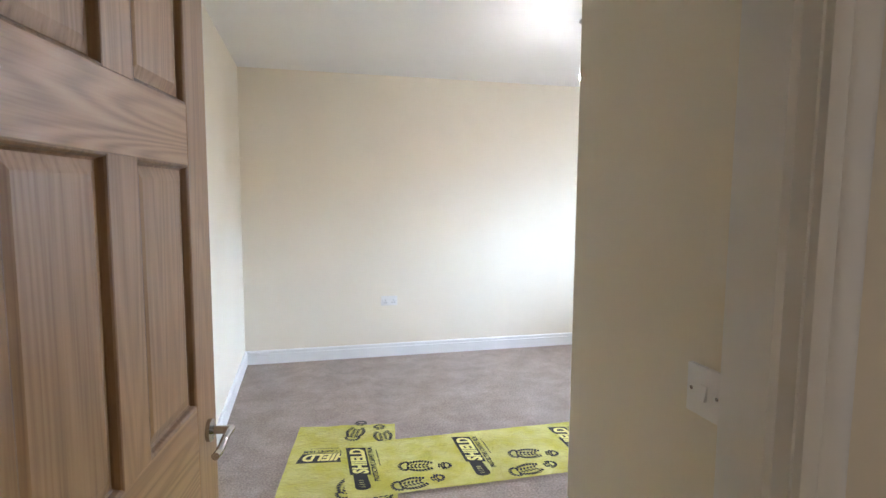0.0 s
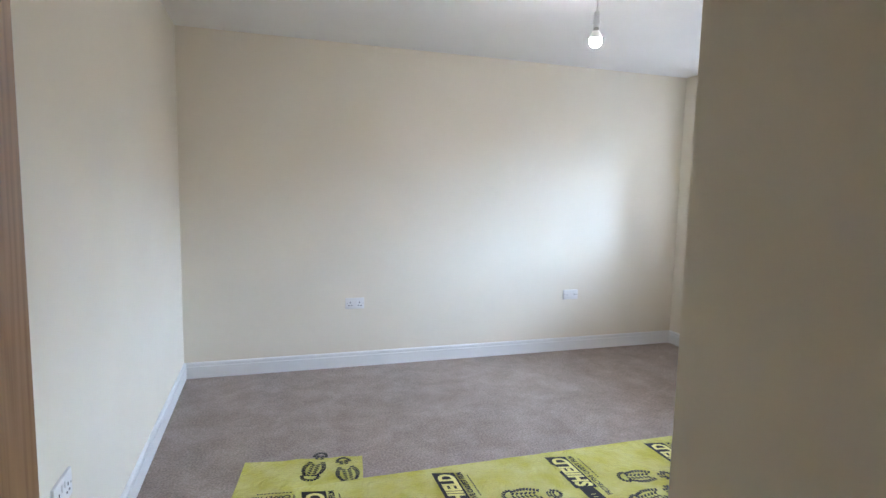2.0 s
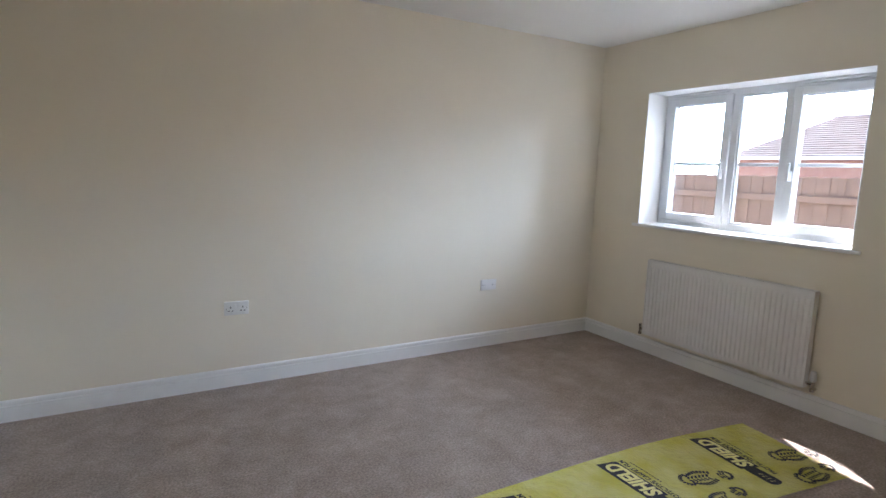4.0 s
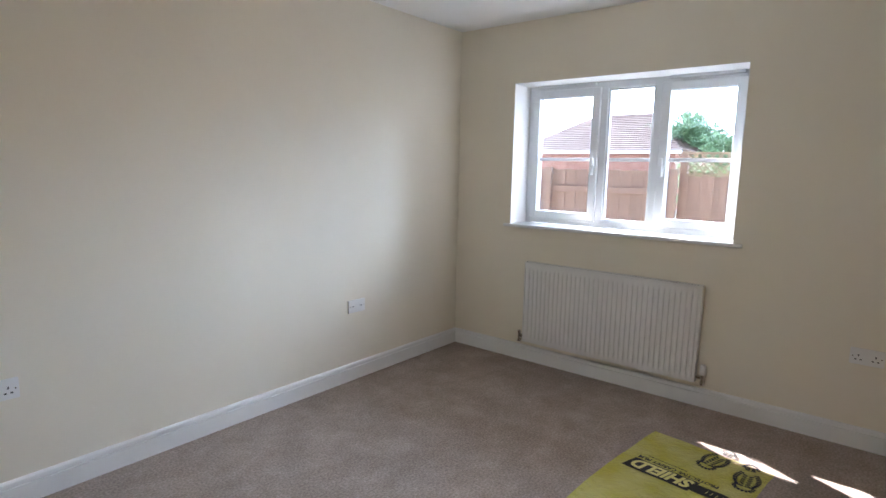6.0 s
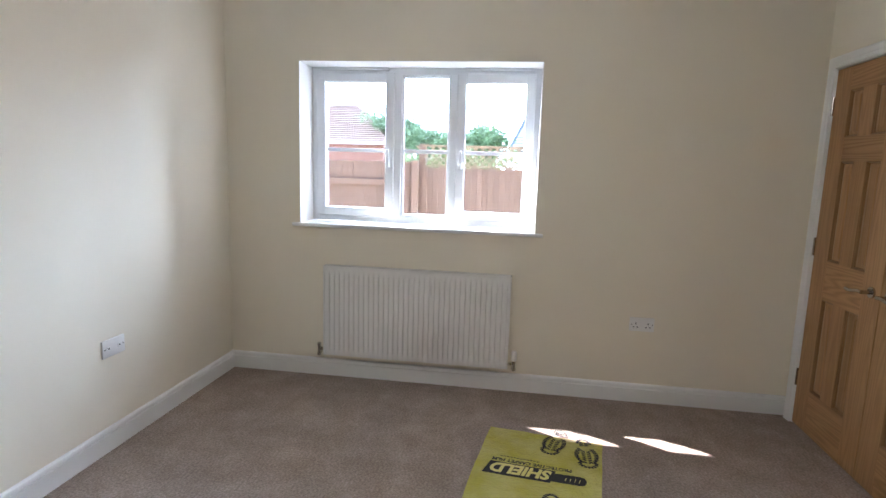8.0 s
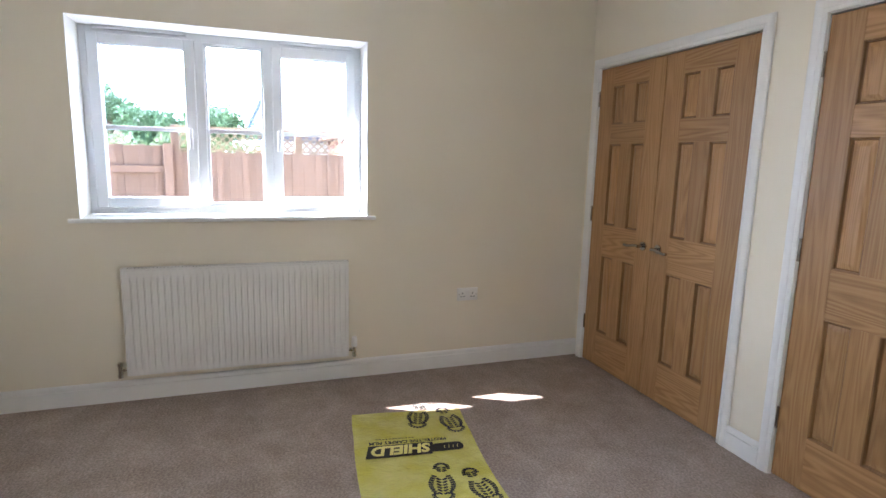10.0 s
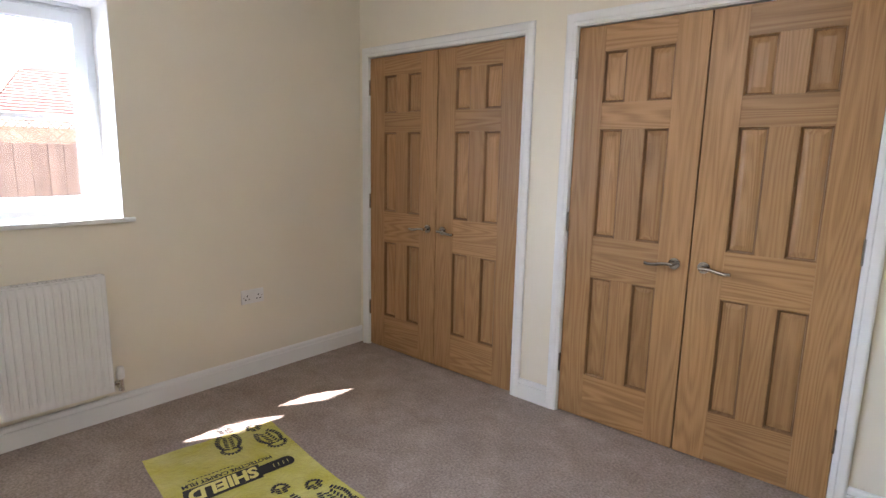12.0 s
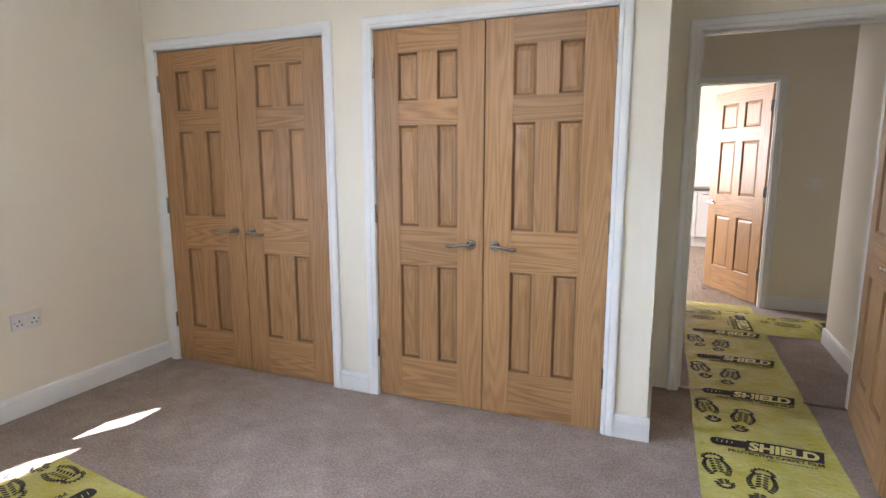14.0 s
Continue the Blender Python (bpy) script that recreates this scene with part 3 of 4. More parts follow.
def double_socket(at, label, blank=False):
    """Local x along the wall, y out of it, z up; its centre at the wall's face."""
    ob = thing("wall_socket", label, "socket", "wall sockets", at=at)
    part("plate", boxed(-0.073, 0.073, -0.002, 0.009, -0.043, 0.043, 0.003), PLASTIC, ob, "", True)
    for s in (-1, 1):
        cx = s * 0.036
        if blank:
            part("outlet", boxed(cx - 0.012, cx + 0.012, 0.008, 0.0105, -0.010, 0.010, 0.001), PLASTIC, ob, "small outlet module")
            part("slot", rod(bmesh.new(), (cx, 0.010, 0), (cx, 0.0109, 0), 0.0042, 12), DARK, ob, "dark round contact")
        else:
            part("rocker", boxed(s * 0.012 - 0.006, s * 0.012 + 0.006, 0.008, 0.0125, 0.006, 0.028, 0.0015), PLASTIC, ob, "small white rocker switch")
            for x, z, w, h in ((cx, 0.006, 0.004, 0.008), (cx - 0.011, -0.016, 0.007, 0.004), (cx + 0.011, -0.016, 0.007, 0.004)):
                part("slot", boxed(x - w / 2 - 0.001, x + w / 2 + 0.001, 0.0085, 0.0096, z - h / 2 - 0.001, z + h / 2 + 0.001), DARK, ob, "dark pin slot")
        part("screw", rod(bmesh.new(), (s * 0.0603, 0.008, 0), (s * 0.0603, 0.0098, 0), 0.0032, 10), METAL, ob)
    return ob


def light_switch(at, label, gangs=1):
    ob = thing("light_switch", label, "light switch", "light switches", at=at)
    part("plate", boxed(-0.043, 0.043, -0.002, 0.009, -0.043, 0.043, 0.003), PLASTIC, ob, "", True)
    for k in range(gangs):
        x = (k - (gangs - 1) / 2) * 0.022
        bm = bmesh.new()
        prism(bm, [(0.007, -0.013), (0.0155, -0.013), (0.0105, 0.013), (0.007, 0.013)], (x - 0.008, 0, 0), (0, 1, 0), (0, 0, 1), (0.016, 0, 0))
        part("rocker", bm, PLASTIC, ob, "white rocker")
    for s in (-1, 1):
        part("screw", rod(bmesh.new(), (s * 0.0302, 0.008, 0), (s * 0.0302, 0.0101, 0), 0.0034, 10), METAL, ob)
    return ob


double_socket(pose(0.851, NY, 0.505, 0, 0, 180), "white double socket on the cream wall")
double_socket(pose(2.763, NY, 0.505, 0, 0, 180), "white aerial and data outlet plate on the wall", True)
double_socket(pose(EX, 2.436, 0.497, 0, 0, 90), "white double socket between radiator and cupboard")
double_socket(pose(WX, 2.70, 0.49, 0, 0, -90), "white double socket low on the cream wall")
light_switch(pose(HX, 1.088, 1.12, 0, 0, 90), "white single light switch beside the bedroom door")
light_switch(pose(-0.40, HY, 1.13), "white double light switch on the hall wall", 2)


# ---- pendant lamp ----
def pendant():
    x, y = 1.75, 3.335
    lamp = thing("pendant_lamp", "bare lit bulb on a white ceiling pendant", "pendant lamp", at=pose(x, y, CEILING))
    part("ceiling_rose", lathe(bmesh.new(), [(0.04, 0.0), (0.04, -0.012), (0.034, -0.022), (0.012, -0.028), (0.006, -0.036)]), PLASTIC, lamp, "", True)
    part("flex", rod(bmesh.new(), (0, 0, -0.03), (0, 0, -0.1920), 0.0032, 10), PLASTIC, lamp, "", True)
    part("lamp_holder", lathe(bmesh.new(), [(0.006, -0.1850), (0.012, -0.1920), (0.0145, -0.2150), (0.0145, -0.2320), (0.019, -0.2340), (0.019, -0.2440), (0.0155, -0.2460), (0.0155, -0.2620)]), PLASTIC, lamp, "", True)
    part("bulb_cap", lathe(bmesh.new(), [(0.0125, -0.2580), (0.0125, -0.2750), (0.017, -0.2820)]), METAL, lamp, "", True)
    part("bulb_body", lathe(bmesh.new(), [(0.0165, -0.2800), (0.0230, -0.2920), (0.0285, -0.3080), (0.0295, -0.3180)]), PLASTIC, lamp, "white plastic bulb body", True)
    part("bulb", lathe(bmesh.new(), [(0.0294, -0.3182), (0.0290, -0.3250), (0.0265, -0.3370), (0.0195, -0.3490), (0.0100, -0.3555), (0.0020, -0.3570)]), BULB, lamp, "lit warm white bulb dome", True)


pendant()


# ---- yellow protective film ----
def text_mesh(body, size, shear, bold):
    cu = bpy.data.curves.new("lettering", "FONT")
    cu.body, cu.size, cu.shear, cu.offset, cu.resolution_u = body, size, shear, bold, 3
    cu.align_x, cu.align_y = "LEFT", "BOTTOM_BASELINE"
    ob = new("lettering", cu)
    bpy.context.view_layer.update()
    me = bpy.data.meshes.new_from_object(ob.evaluated_get(bpy.context.evaluated_depsgraph_get()))
    bpy.data.objects.remove(ob)
    bm = bmesh.new()
    bm.from_mesh(me)
    xs = [v.co.x for v in bm.verts]
    lo, span = min(xs), max(xs) - min(xs)
    for v in bm.verts:
        v.co.x -= lo
    bmesh.ops.triangulate(bm, faces=bm.faces)
    return bm, span


def flat(bm, outline, z=0.0):
    bm.faces.new([bm.verts.new((x, y, z)) for x, y in outline])
    return bm


def boot_print(left):
    """A boot sole of separate lugs, heel at the origin, toe along +y."""
    bm = bmesh.new()
    s = -1 if left else 1

    def lug(cx, cy, w, h, turn):
        c, d = math.cos(turn), math.sin(turn)
        flat(bm, [(s * (cx + a * c - b * d), cy + a * d + b * c) for a, b in ((-w * 1.15, -h * 1.35), (w * 1.15, -h * 1.35), (w, h * 1.35), (-w, h * 1.35))])
    for k in range(9):                                   # heel rim
        a = math.pi + math.pi * k / 8
        lug(0.030 * math.cos(a), 0.040 + 0.036 * math.sin(a), 0.007, 0.0042, a)
    for k in range(3):
        lug(-0.012, 0.035 + k * 0.013, 0.009, 0.0035, 0.3)
        lug(0.012, 0.035 + k * 0.013, 0.009, 0.0035, -0.3)
    for k in range(9):                                   # both sides of the sole
        f = k / 8
        half = 0.026 + 0.020 * math.sin(math.pi * min(1, f * 0.9 + 0.06))
        y = 0.098 + 0.115 * f
        lug(-half + 0.004, y, 0.010, 0.0042, 0.35)
        lug(half + 0.004, y, 0.010, 0.0042, -0.35)
    for k in range(9):                                   # toe rim
        a = math.pi * k / 8
        lug(0.004 + 0.038 * math.cos(a), 0.222 + 0.034 * math.sin(a), 0.008, 0.0042, a)
    for k in range(6):                                   # chevrons in the middle
        y = 0.118 + k * 0.019
        lug(-0.009, y, 0.010, 0.0038, 0.6)
        lug(0.016, y, 0.010, 0.0038, -0.6)
    return bm


def film_height(x, y):
    return 0.0042 + 0.0018 * noise.noise((x * 5.0, y * 5.0, 3.1)) + 0.0012 * noise.noise((x * 16.0, y * 9.0, 7.7))


LETTERS, SPAN = text_mesh("SHIELD", 0.092, 0.22, 0.0042)
CAPTION, CSPAN = text_mesh("PROTECTIVE CARPET FILM", 0.036, 0.0, 0.0013)


def film_strip(name_label, length, at, first, lift=0.0, width=0.585, bend=0.0):
    """A strip: local y runs against the reading direction's up, the print repeats each 0.62 m. Local origin: middle of its lower end."""
    ob = thing("carpet_film", name_label, "floor protector", "floor protection strips", at=at)
    ox, oy = at.translation.x, at.translation.y

    def lay(bm, up):
        for v in bm.verts:
            a = 0.5 * math.pi * max(0.0, min(1.0, v.co.y / 1.05))
            v.co.y -= bend * 0.5 * math.pi / 1.05 * math.cos(a) * v.co.x
            v.co.x += bend * math.sin(a)
            v.co.z = film_height(v.co.x + ox, v.co.y + oy) + up + lift
        return bm
    bm = bmesh.new()
    nx, ny = 22, max(8, int(length / 0.028))
    rows = []
    for j in range(ny + 1):
        y = length * j / ny
        rows.append([])
        for i in range(nx + 1):
            edge = 0.006 * noise.noise((i * 0.0, y * 4.0, ox)) if i in (0, nx) else 0.0
            end = 0.012 * noise.noise((i * 0.35, ox, y)) if j in (0, ny) else 0.0
            rows[-1].append(bm.verts.new((width * (i / nx - 0.5) + edge, y + end, 0)))
    for a, b in zip(rows, rows[1:]):
        for i in range(nx):
            bm.faces.new((a[i], a[i + 1], b[i + 1], b[i]))
    part("film", lay(bm, 0.0), FILM, ob, "thin glossy yellow plastic film", True)
    y = first
    while y < length - 0.02:
        # slanted black badge with a rounded tab at its start
        if y + 0.10 < length:
            bm = flat(bmesh.new(), [(-0.085, 0.000), (0.225, 0.000), (0.247, 0.108), (-0.066, 0.108)])
            flat(bm, [(-0.225, 0.040), (-0.215, 0.020), (-0.195, 0.014), (-0.078, 0.022), (-0.064, 0.092), (-0.195, 0.092), (-0.215, 0.085), (-0.225, 0.066)])
            bmesh.ops.triangulate(bm, faces=bm.faces)
            bmesh.ops.subdivide_edges(bm, edges=bm.edges, cuts=2)
            bm.transform(Matrix.Translation((0, y, 0)))
            badge = part("printed_badge", lay(bm, 0.0012), INK, ob, "black slanted printed badge")
            bm = LETTERS.copy()
            bm.transform(Matrix.Translation((-0.068, y + 0.015, 0)) @ Matrix.Diagonal((0.285 / SPAN, 1.15, 1, 1)))
            part("lettering", lay(bm, 0.0026), PALE, badge, "yellow block capitals")
            bm = bmesh.new()
            for k in range(4):
                flat(bm, [(-0.200 + 0.021 * k, y + 0.044), (-0.197 + 0.021 * k, y + 0.044), (-0.192 + 0.021 * k, y + 0.070), (-0.195 + 0.021 * k, y + 0.070)])
            part("printed_stripes", lay(bm, 0.0026), PALE, badge, "yellow stripes")
        if y > 0.08:
            bm = CAPTION.copy()
            bm.transform(Matrix.Translation((-0.155, y - 0.034, 0)) @ Matrix.Diagonal((0.375 / CSPAN, 1, 1, 1)))
            part("printed_caption", lay(bm, 0.0014), INK, ob, "line of small black capitals")
            bm = bmesh.new()
            for k in range(12):
                flat(bm, [(0.0 + 0.016 * k, y - 0.060), (0.011 + 0.016 * k, y - 0.060), (0.011 + 0.016 * k, y - 0.053), (0.016 * k, y - 0.053)])
            part("printed_small_line", lay(bm, 0.0014), INK, ob, "row of tiny black marks")
        for left, bx, by, turn in ((True, -0.190, -0.360, 8), (False, -0.085, -0.425, -10)):
            if y + by > -0.30 and y + by + 0.30 < length:
                bm = boot_print(left)
                bm.transform(Matrix.Translation((bx, y + by, 0)) @ Matrix.Rotation(radians(turn), 4, "Z") @ Matrix.Diagonal((1.05, 1.08, 1, 1)))
                part("boot_print", lay(bm, 0.0014), INK, ob, "black printed boot sole")["kind"] = "stuff"
        y += 0.62
    return ob


film_strip("yellow printed carpet film from hall into the bedroom", 3.75, pose(0.285, 2.38, 0, 0, 0, 180), 0.25)
film_strip("yellow printed carpet film ending on the bedroom carpet", 1.62, pose(0.378, 3.675, 0, 0, 0, 172), 0.37, 0.004)
film_strip("yellow printed carpet film reaching towards the window", 2.96, pose(3.27, 3.01, 0, 0, 0, 90), 0.34, 0.008, bend=0.1)
film_strip("yellow printed carpet film across the hall", 2.6, pose(0.60, -0.74, 0, 0, 0, 90), 0.42, 0.005)
LETTERS.free()
CAPTION.free()

structure("threshold_strip", boxed(ENT[0], ENT[1], EY - 0.07, EY - 0.04, 0.0, 0.004, 0.001), STRIP, "thin metal carpet bar in the doorway", "threshold")


# ---- kitchen seen through the hall ----
def kitchen_unit(x):
    ob = thing("kitchen_cabinet", "pale grey kitchen base cabinet with a bar handle", "cabinet", "kitchen base cabinets", at=pose(x, -5.3, 0))
    part("body", boxed(-0.298, 0.298, -0.29, 0.27, 0.15, 0.868), CABINET, ob)
    part("plinth", boxed(-0.299, 0.299, -0.28, 0.22, 0.0, 0.149), CABINET, ob)
    d = part("door", boxed(-0.295, 0.295, 0.271, 0.29, 0.16, 0.86, 0.003), CABINET, ob)
    bm = rod(bmesh.new(), (0.08, 0.315, 0.81), (0.24, 0.315, 0.81), 0.006)
    rod(bm, (0.10, 0.289, 0.81), (0.10, 0.315, 0.81), 0.005)
    rod(bm, (0.22, 0.289, 0.81), (0.22, 0.315, 0.81), 0.005)
    part("handle", bm, METAL, d, "steel bar handle", True)
    return ob


unit = kitchen_unit(-0.6)
for k in range(1, 4):
    copy_thing(unit, pose(-0.6 + 0.6 * k, -5.3, 0))
solid("worktop", boxed(-0.95, 1.55, -5.598, -4.985, 0.87, 0.908, 0.004), WORKTOP, "dark kitchen worktop over the base cabinets", "worktop")

# ---- garden fence ----
def fence_run(name_label, p, q, top, base, rails_out, trellis):
    p, q = Vector((*p, 0)), Vector((*q, 0))
    length = (q - p).length
    ang = math.degrees(math.atan2(q.y - p.y, q.x - p.x))
    ob = thing("garden_fence", name_label, "fence", "garden fences", at=pose(p.x, p.y, base, 0, 0, ang))
    h = top - base
    n = int(length / 0.082)
    shapes = []
    for v in range(3):
        shapes.append(mesh_of(boxed(-0.043, 0.043, -0.008 + 0.003 * v, 0.006 + 0.003 * v, 0.0, h - 0.008 * v, 0.004), "board", FENCE))
    for k in range(n):
        o = new("board", shapes[k % 3])
        o.parent = ob
        o.matrix_local = pose((k + 0.5) * length / n, 0.010 * (k % 2), 0, 0, 0, 0)
    s = rails_out
    for z in (0.3 * h, 0.82 * h) if s else ():
        part("rail", boxed(0, length, s * 0.02, s * 0.07, z - 0.045, z + 0.045, 0.004), FENCE, ob)
    k = 0.0
    while k <= length + 0.01:
        part("post", boxed(k - 0.05, k + 0.05, (s * 0.02 if s else 0.02), (s * 0.13 if s else 0.12), 0, h + (0.33 if trellis else 0.02), 0.005), FENCE, ob)
        k += length / max(1, round(length / 1.6))
    if trellis:
        part("trellis_rail", boxed(0, length, -0.012, 0.024, h + 0.292, h + 0.318), TRELLIS, ob)
        part("trellis_rail", boxed(0, length, -0.012, 0.024, h + 0.002, h + 0.022), TRELLIS, ob)
        lath = mesh_of(boxed(-0.21, 0.21, -0.004, 0.004, -0.009, 0.009), "lath", TRELLIS)
        m = int(length / 0.105)
        for k in range(m):
            for side in (1, -1):
                o = new("lath", lath)
                o.parent = ob
                o.matrix_local = pose((k + 0.5) * length / m, 0.004 + 0.005 * side, h + 0.157, 0, 45 * side, 0)
    return ob


GROUND = -0.25
fence_run("red-brown boarded garden fence with lattice trellis on top", (8.6, 4.72), (8.9, -3.2), 1.41, GROUND, 0, True)
fence_run("red-brown garden fence showing its posts and rails", (8.5, 4.80), (7.6, 10.2), 1.47, GROUND, 1, False)
# unseen from indoors; pale to act as a reflector below the window
ground = bmesh.new()
bmesh.ops.create_grid(ground, x_segments=40, y_segments=40, size=900, matrix=Matrix.Translation((0, 0, GROUND)))
structure("ground", ground, GROUNDWORK, "unseen ground, made pale to bounce daylight into the bedroom", "ground")


# ---- glowing sky backdrop beyond the gardens, added to light the bedroom ----
def sky_backdrop(radius=70.0, steps=24, rows=6):
    bm = bmesh.new()
    grid = []
    for j in range(rows + 1):
        up = radians(-1.0 + 41.0 * j / rows)
        grid.append([bm.verts.new((4.0 + radius * math.cos(up) * math.cos(a), 3.9 + radius * math.cos(up) * math.sin(a), 1.0 + radius * math.sin(up)))
                     for a in (radians(-42 + 120 * k / steps) for k in range(steps + 1))])
    for a, b in zip(grid, grid[1:]):
        for k in range(steps):
            bm.faces.new((a[k], a[k + 1], b[k + 1], b[k]))
    structure("backdrop", bm, SKY_GLOW, "glowing white sky backdrop added to light the bedroom", "sky")


sky_backdrop()


# ---- neighbouring houses ----
def tiled_slope(bm, a, b, c, d, courses):
    """Stepped tile courses on the slope between eaves a-b and ridge d-c."""
    a, b, c, d = (Vector(p) for p in (a, b, c, d))
    up = (b - a).cross(d - a).normalized()
    if up.z < 0:
        up = -up
    for k in range(courses):
        f, g = k / courses, min(1.0, (k + 1.12) / courses)
        lo = [a.lerp(d, f) + up * 0.09, b.lerp(c, f) + up * 0.09, b.lerp(c, g) + up * 0.02, a.lerp(d, g) + up * 0.02, a.lerp(d, f), b.lerp(c, f)]
        v = [bm.verts.new(p) for p in lo]
        bm.faces.new((v[0], v[1], v[2], v[3]))
        bm.faces.new((v[4], v[5], v[1], v[0]))


def hip_house(label, x0, x1, y0, y1, eave, ridge, hip, wall, tile, courses=16):
    ob = thing("bungalow", label, "house", "neighbouring houses", at=pose((x0 + x1) / 2, (y0 + y1) / 2, GROUND))
    inv = Matrix.Translation((-(x0 + x1) / 2, -(y0 + y1) / 2, -GROUND))
    bm = boxed(x0 + 0.4, x1 - 0.4, y0 + 0.4, y1 - 0.4, GROUND, eave)
    bm.transform(inv)
    part("wall", bm, wall, ob)
    xm = (x0 + x1) / 2
    r0, r1 = (xm, y0 + hip, ridge), (xm, y1 - hip, ridge)
    e = [(x0, y0, eave), (x1, y0, eave), (x1, y1, eave), (x0, y1, eave)]
    for quad in ((e[0], e[3], r1, r0), (e[2], e[1], r0, r1), (e[0], e[1], r0, r0), (e[3], e[2], r1, r1)):
        bm = bmesh.new()
        tiled_slope(bm, *quad, courses)
        bm.transform(inv)
        bmesh.ops.dissolve_degenerate(bm, dist=1e-4, edges=bm.edges)
        part("roof_slope", bm, tile, ob, "tiled roof slope")
    bm = rod(bmesh.new(), Vector(r0), Vector(r1) + Vector((0, 0.01, 0)), 0.14, 10)
    bm.transform(inv)
    part("ridge", bm, tile, ob)
    bm = bmesh.new()
    box(bm, x0 - 0.10, x0 + 0.02, y0, y1, eave - 0.12, eave + 0.02)
    bm.transform(inv)
    part("gutter", bm, WHITE, ob, "white gutter")
    return ob


hip_house("brick bungalow with a brown tiled hipped roof", 26.0, 34.0, 9.6, 18.3, 2.45, 4.42, 2.7, BRICK, TILE_BROWN, 18)
hip_house("brick bungalow with a red tiled hipped roof", 21.0, 27.5, -8.0, 0.75, 2.05, 3.95, 1.75, BRICK, TILE_PINK, 18)


def gable_house():
    x0, x1, y0, y1, eave, ridge = 27.5, 33.0, -3.5, 4.0, 2.3, 4.35
    xm = (x0 + x1) / 2
    ob = thing("bungalow", "white rendered bungalow with a pale roof and dark verge", "house", "neighbouring houses", at=pose(xm, 0, GROUND))
    inv = Matrix.Translation((-xm, 0, -GROUND))
    bm = prism(bmesh.new(), [(x0 + 0.3, GROUND), (x1 - 0.3, GROUND), (x1 - 0.3, eave), (xm, ridge - 0.1), (x0 + 0.3, eave)], (0, y0, 0), (1, 0, 0), (0, 0, 1), (0, y1 - y0 - 1.1, 0))
    bm.transform(inv)
    part("wall", bm, RENDER, ob)
    for quad in (((x0, y0, eave), (x0, y1, eave), (xm, y1 - 0.9, ridge), (xm, y0, ridge)), ((x1, y1, eave), (x1, y0, eave), (xm, y0, ridge), (xm, y1 - 0.9, ridge))):
        bm = bmesh.new()
        tiled_slope(bm, *quad, 14)
        bm.transform(inv)
        part("roof_slope", bm, TILE_GREY, ob, "pale tiled roof slope")
    bm = rod(bmesh.new(), (x0 - 0.03, y1, eave), (xm - 0.03, y1 - 0.9, ridge + 0.05), 0.10, 6)
    bm.transform(inv)
    part("verge_board", bm, SLATE_BLUE, ob, "dark blue verge board")
    bm = boxed(x0 - 0.1, x0 + 0.02, y0, y1 + 0.4, eave - 0.3, eave - 0.04)
    bm.transform(inv)
    part("gutter", bm, SLATE_BLUE, ob, "dark gutter and fascia")


gable_house()


# ---- trees ----
def tree(x, y, height, radius, seed, label):
    rng = random.Random(seed)
    ob = thing("tree", label, "tree", "trees behind the fence", at=pose(x, y, GROUND))
    trunk = bmesh.new()
    rod(trunk, (0, 0, -0.05), (0.1, 0.05, height * 0.5), 0.22, 10, 0.12)
    tips = []
    for k in range(9):
        a = 2 * math.pi * k / 9 + rng.uniform(-0.3, 0.3)
        r = radius * rng.uniform(0.35, 0.8)
        tip = Vector((r * math.cos(a), r * math.sin(a), height * rng.uniform(0.55, 0.92)))
        rod(trunk, (0.08, 0.04, height * rng.uniform(0.3, 0.48)), tip, 0.07, 7, 0.02)
        tips.append(tip)
    tips.append(Vector((0, 0, height * 0.95)))
    part("trunk", trunk, BARK, ob, "", True)
    verts, faces = [], []
    for tip in tips:
        for _ in range(46):
            c = tip + Vector((rng.gauss(0, 1), rng.gauss(0, 1), rng.gauss(0, 0.75))) * radius * 0.2
            for _ in range(16):
                p = c + Vector((rng.gauss(0, 1), rng.gauss(0, 1), rng.gauss(0, 1))) * 0.13
                u = Vector((rng.gauss(0, 1), rng.gauss(0, 1), rng.gauss(0, 1))).normalized() * 0.085
                w = u.orthogonal().normalized() * 0.045
                s = len(verts)
                verts += [p - u, p + w, p + u, p - w]
                faces.append((s, s + 1, s + 2, s + 3))
    me = bpy.data.meshes.new("crown")
    me.from_pydata(verts, [], faces)
    me.materials.append(LEAF)
    crown = new("crown", me)
    crown.parent = ob
    crown["kind"] = "stuff"
    return ob


tree(29.0, 9.9 + 0.2, 4.5, 2.1, 4, "leafy green garden tree beyond the brown roof")
tree(27.0, 7.6, 3.15, 1.3, 5, "small bright green garden tree")
tree(27.0, 5.4, 3.45, 1.6, 6, "rounded leafy green tree beyond the fence")


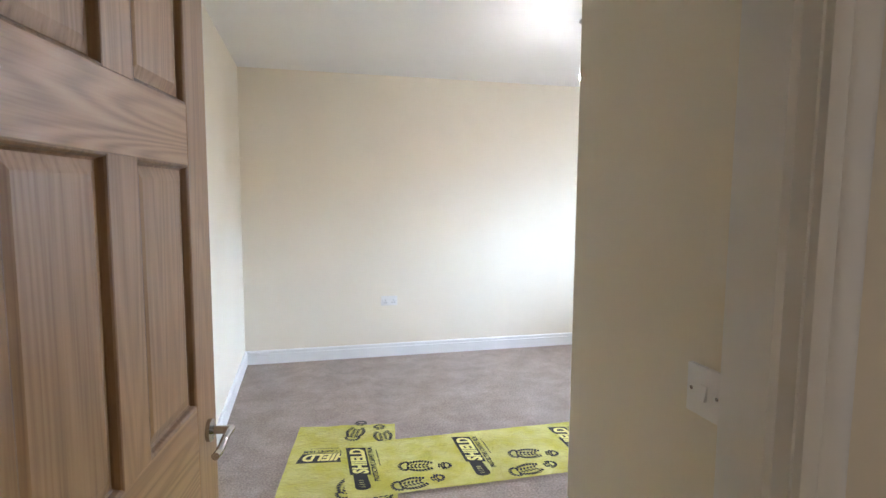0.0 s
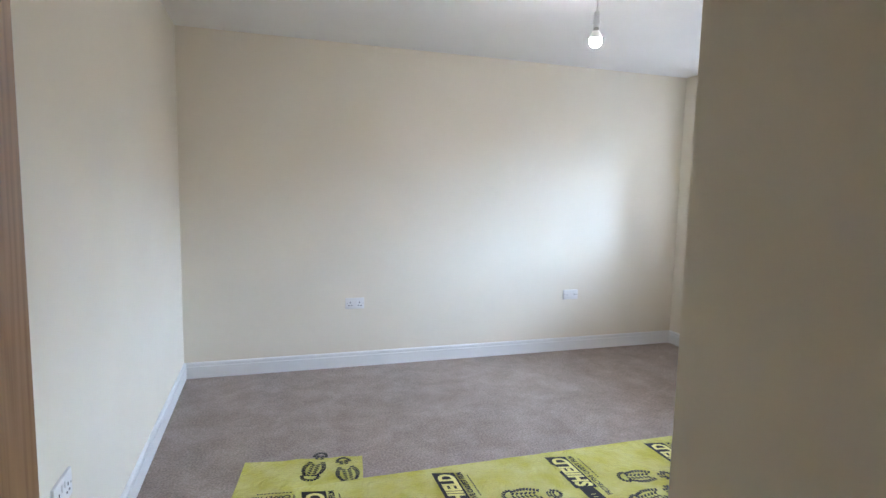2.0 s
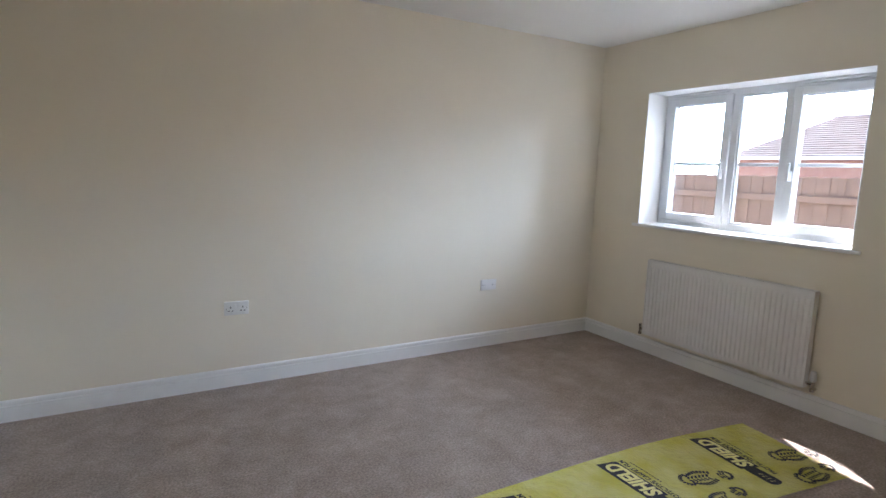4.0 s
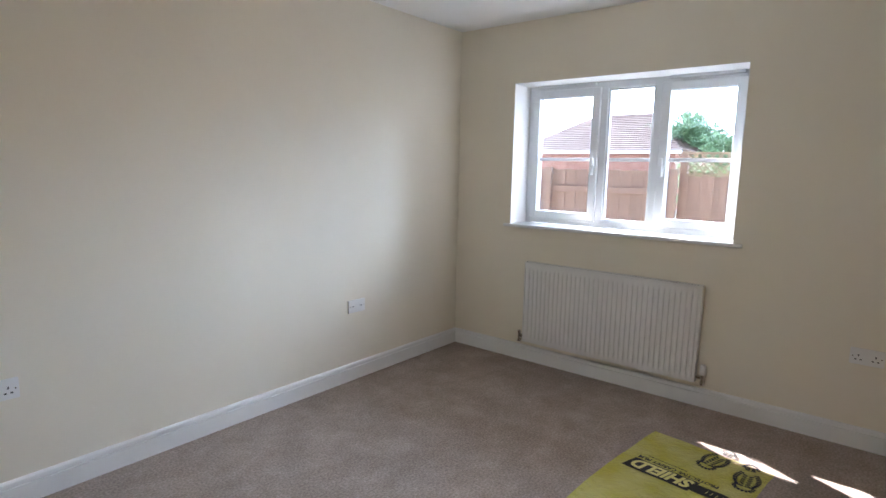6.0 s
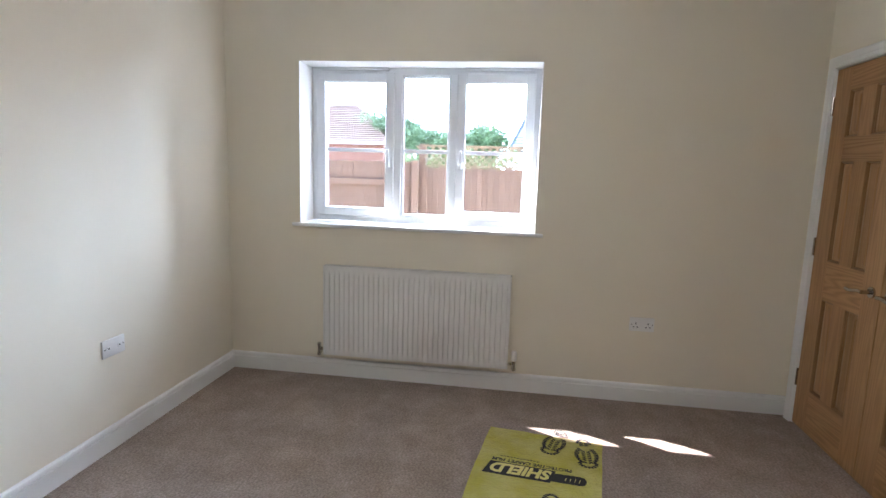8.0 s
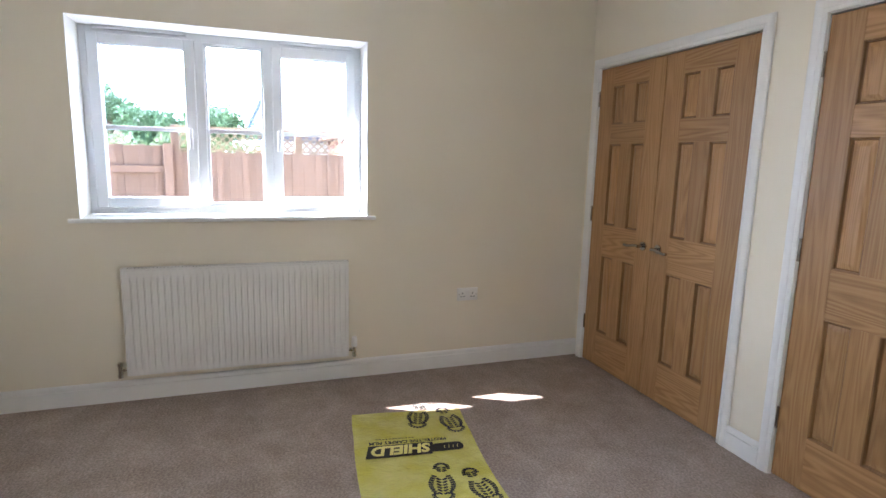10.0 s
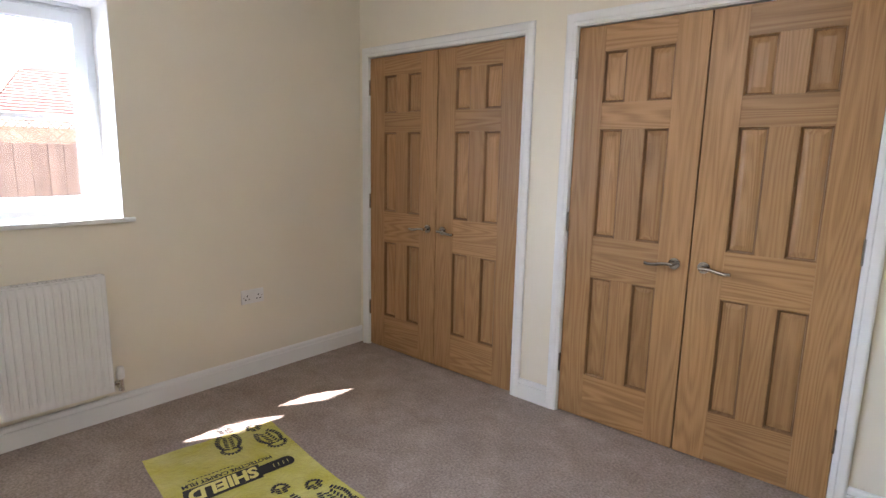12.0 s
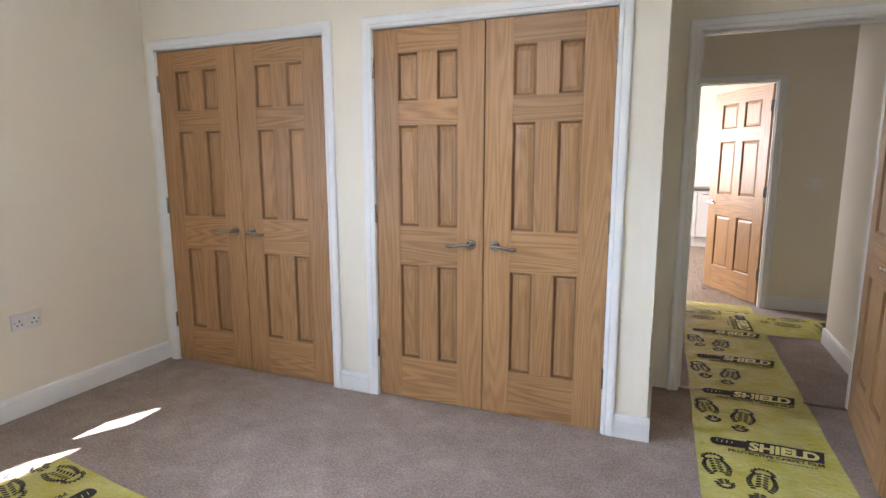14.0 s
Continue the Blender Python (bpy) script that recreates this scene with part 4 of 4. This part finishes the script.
def hedge(x, y0, y1, height, seed):
    """A loose garden hedge: many short stems and clumps of small leaves."""
    rng = random.Random(seed)
    ob = thing("hedge", "loose bright green hedge behind the trellis", "hedge", at=pose(x, (y0 + y1) / 2, GROUND))
    half = (y1 - y0) / 2
    stems = bmesh.new()
    verts, faces = [], []
    k = -half
    while k < half:
        top = height * (0.86 + 0.14 * math.sin(k * 2.3 + seed) * rng.uniform(0.4, 1.0))
        rod(stems, (0, k, -0.05), (rng.uniform(-0.2, 0.2), k + rng.uniform(-0.2, 0.2), top * 0.85), 0.03, 6, 0.012)
        for _ in range(60):
            c = Vector((rng.gauss(0, 0.25), k + rng.gauss(0, 0.22), top * rng.uniform(0.15, 1.0)))
            for _ in range(9):
                p = c + Vector((rng.gauss(0, 1), rng.gauss(0, 1), rng.gauss(0, 1))) * 0.1
                u = Vector((rng.gauss(0, 1), rng.gauss(0, 1), rng.gauss(0, 1))).normalized() * 0.07
                w = u.orthogonal().normalized() * 0.04
                s = len(verts)
                verts += [p - u, p + w, p + u, p - w]
                faces.append((s, s + 1, s + 2, s + 3))
        k += 0.3
    part("stems", stems, BARK, ob)
    me = bpy.data.meshes.new("leaves")
    me.from_pydata(verts, [], faces)
    me.materials.append(LEAF_LIGHT)
    leaves = new("leaves", me)
    leaves.parent = ob
    leaves["kind"] = "stuff"


hedge(22.5, 3.6, 8.6, 2.45, 8)

# ---- kitchen floor planks ----
kitchen_floor = structure("floor_kitchen", boxed(-1.6, 2.6, -5.6, HY - 0.05, -0.12, -0.004), PLANK, "grey-brown wood plank kitchen floor", "floor")
plank_mesh = mesh_of(boxed(-0.0745, 0.0745, -0.599, 0.599, -0.01, 0.0, 0.0012), "plank", PLANK)
for col in range(28):
    for row in range(4):
        yc = -5.6 + 0.6 + 1.2 * row - (0.6 if col % 2 else 0.0)
        if -5.6 <= yc and yc + 0.6 <= HY - 0.045:
            o = new("plank", plank_mesh)
            o.parent = kitchen_floor
            o.location = (-1.52 + 0.15 * col, yc, 0.0)
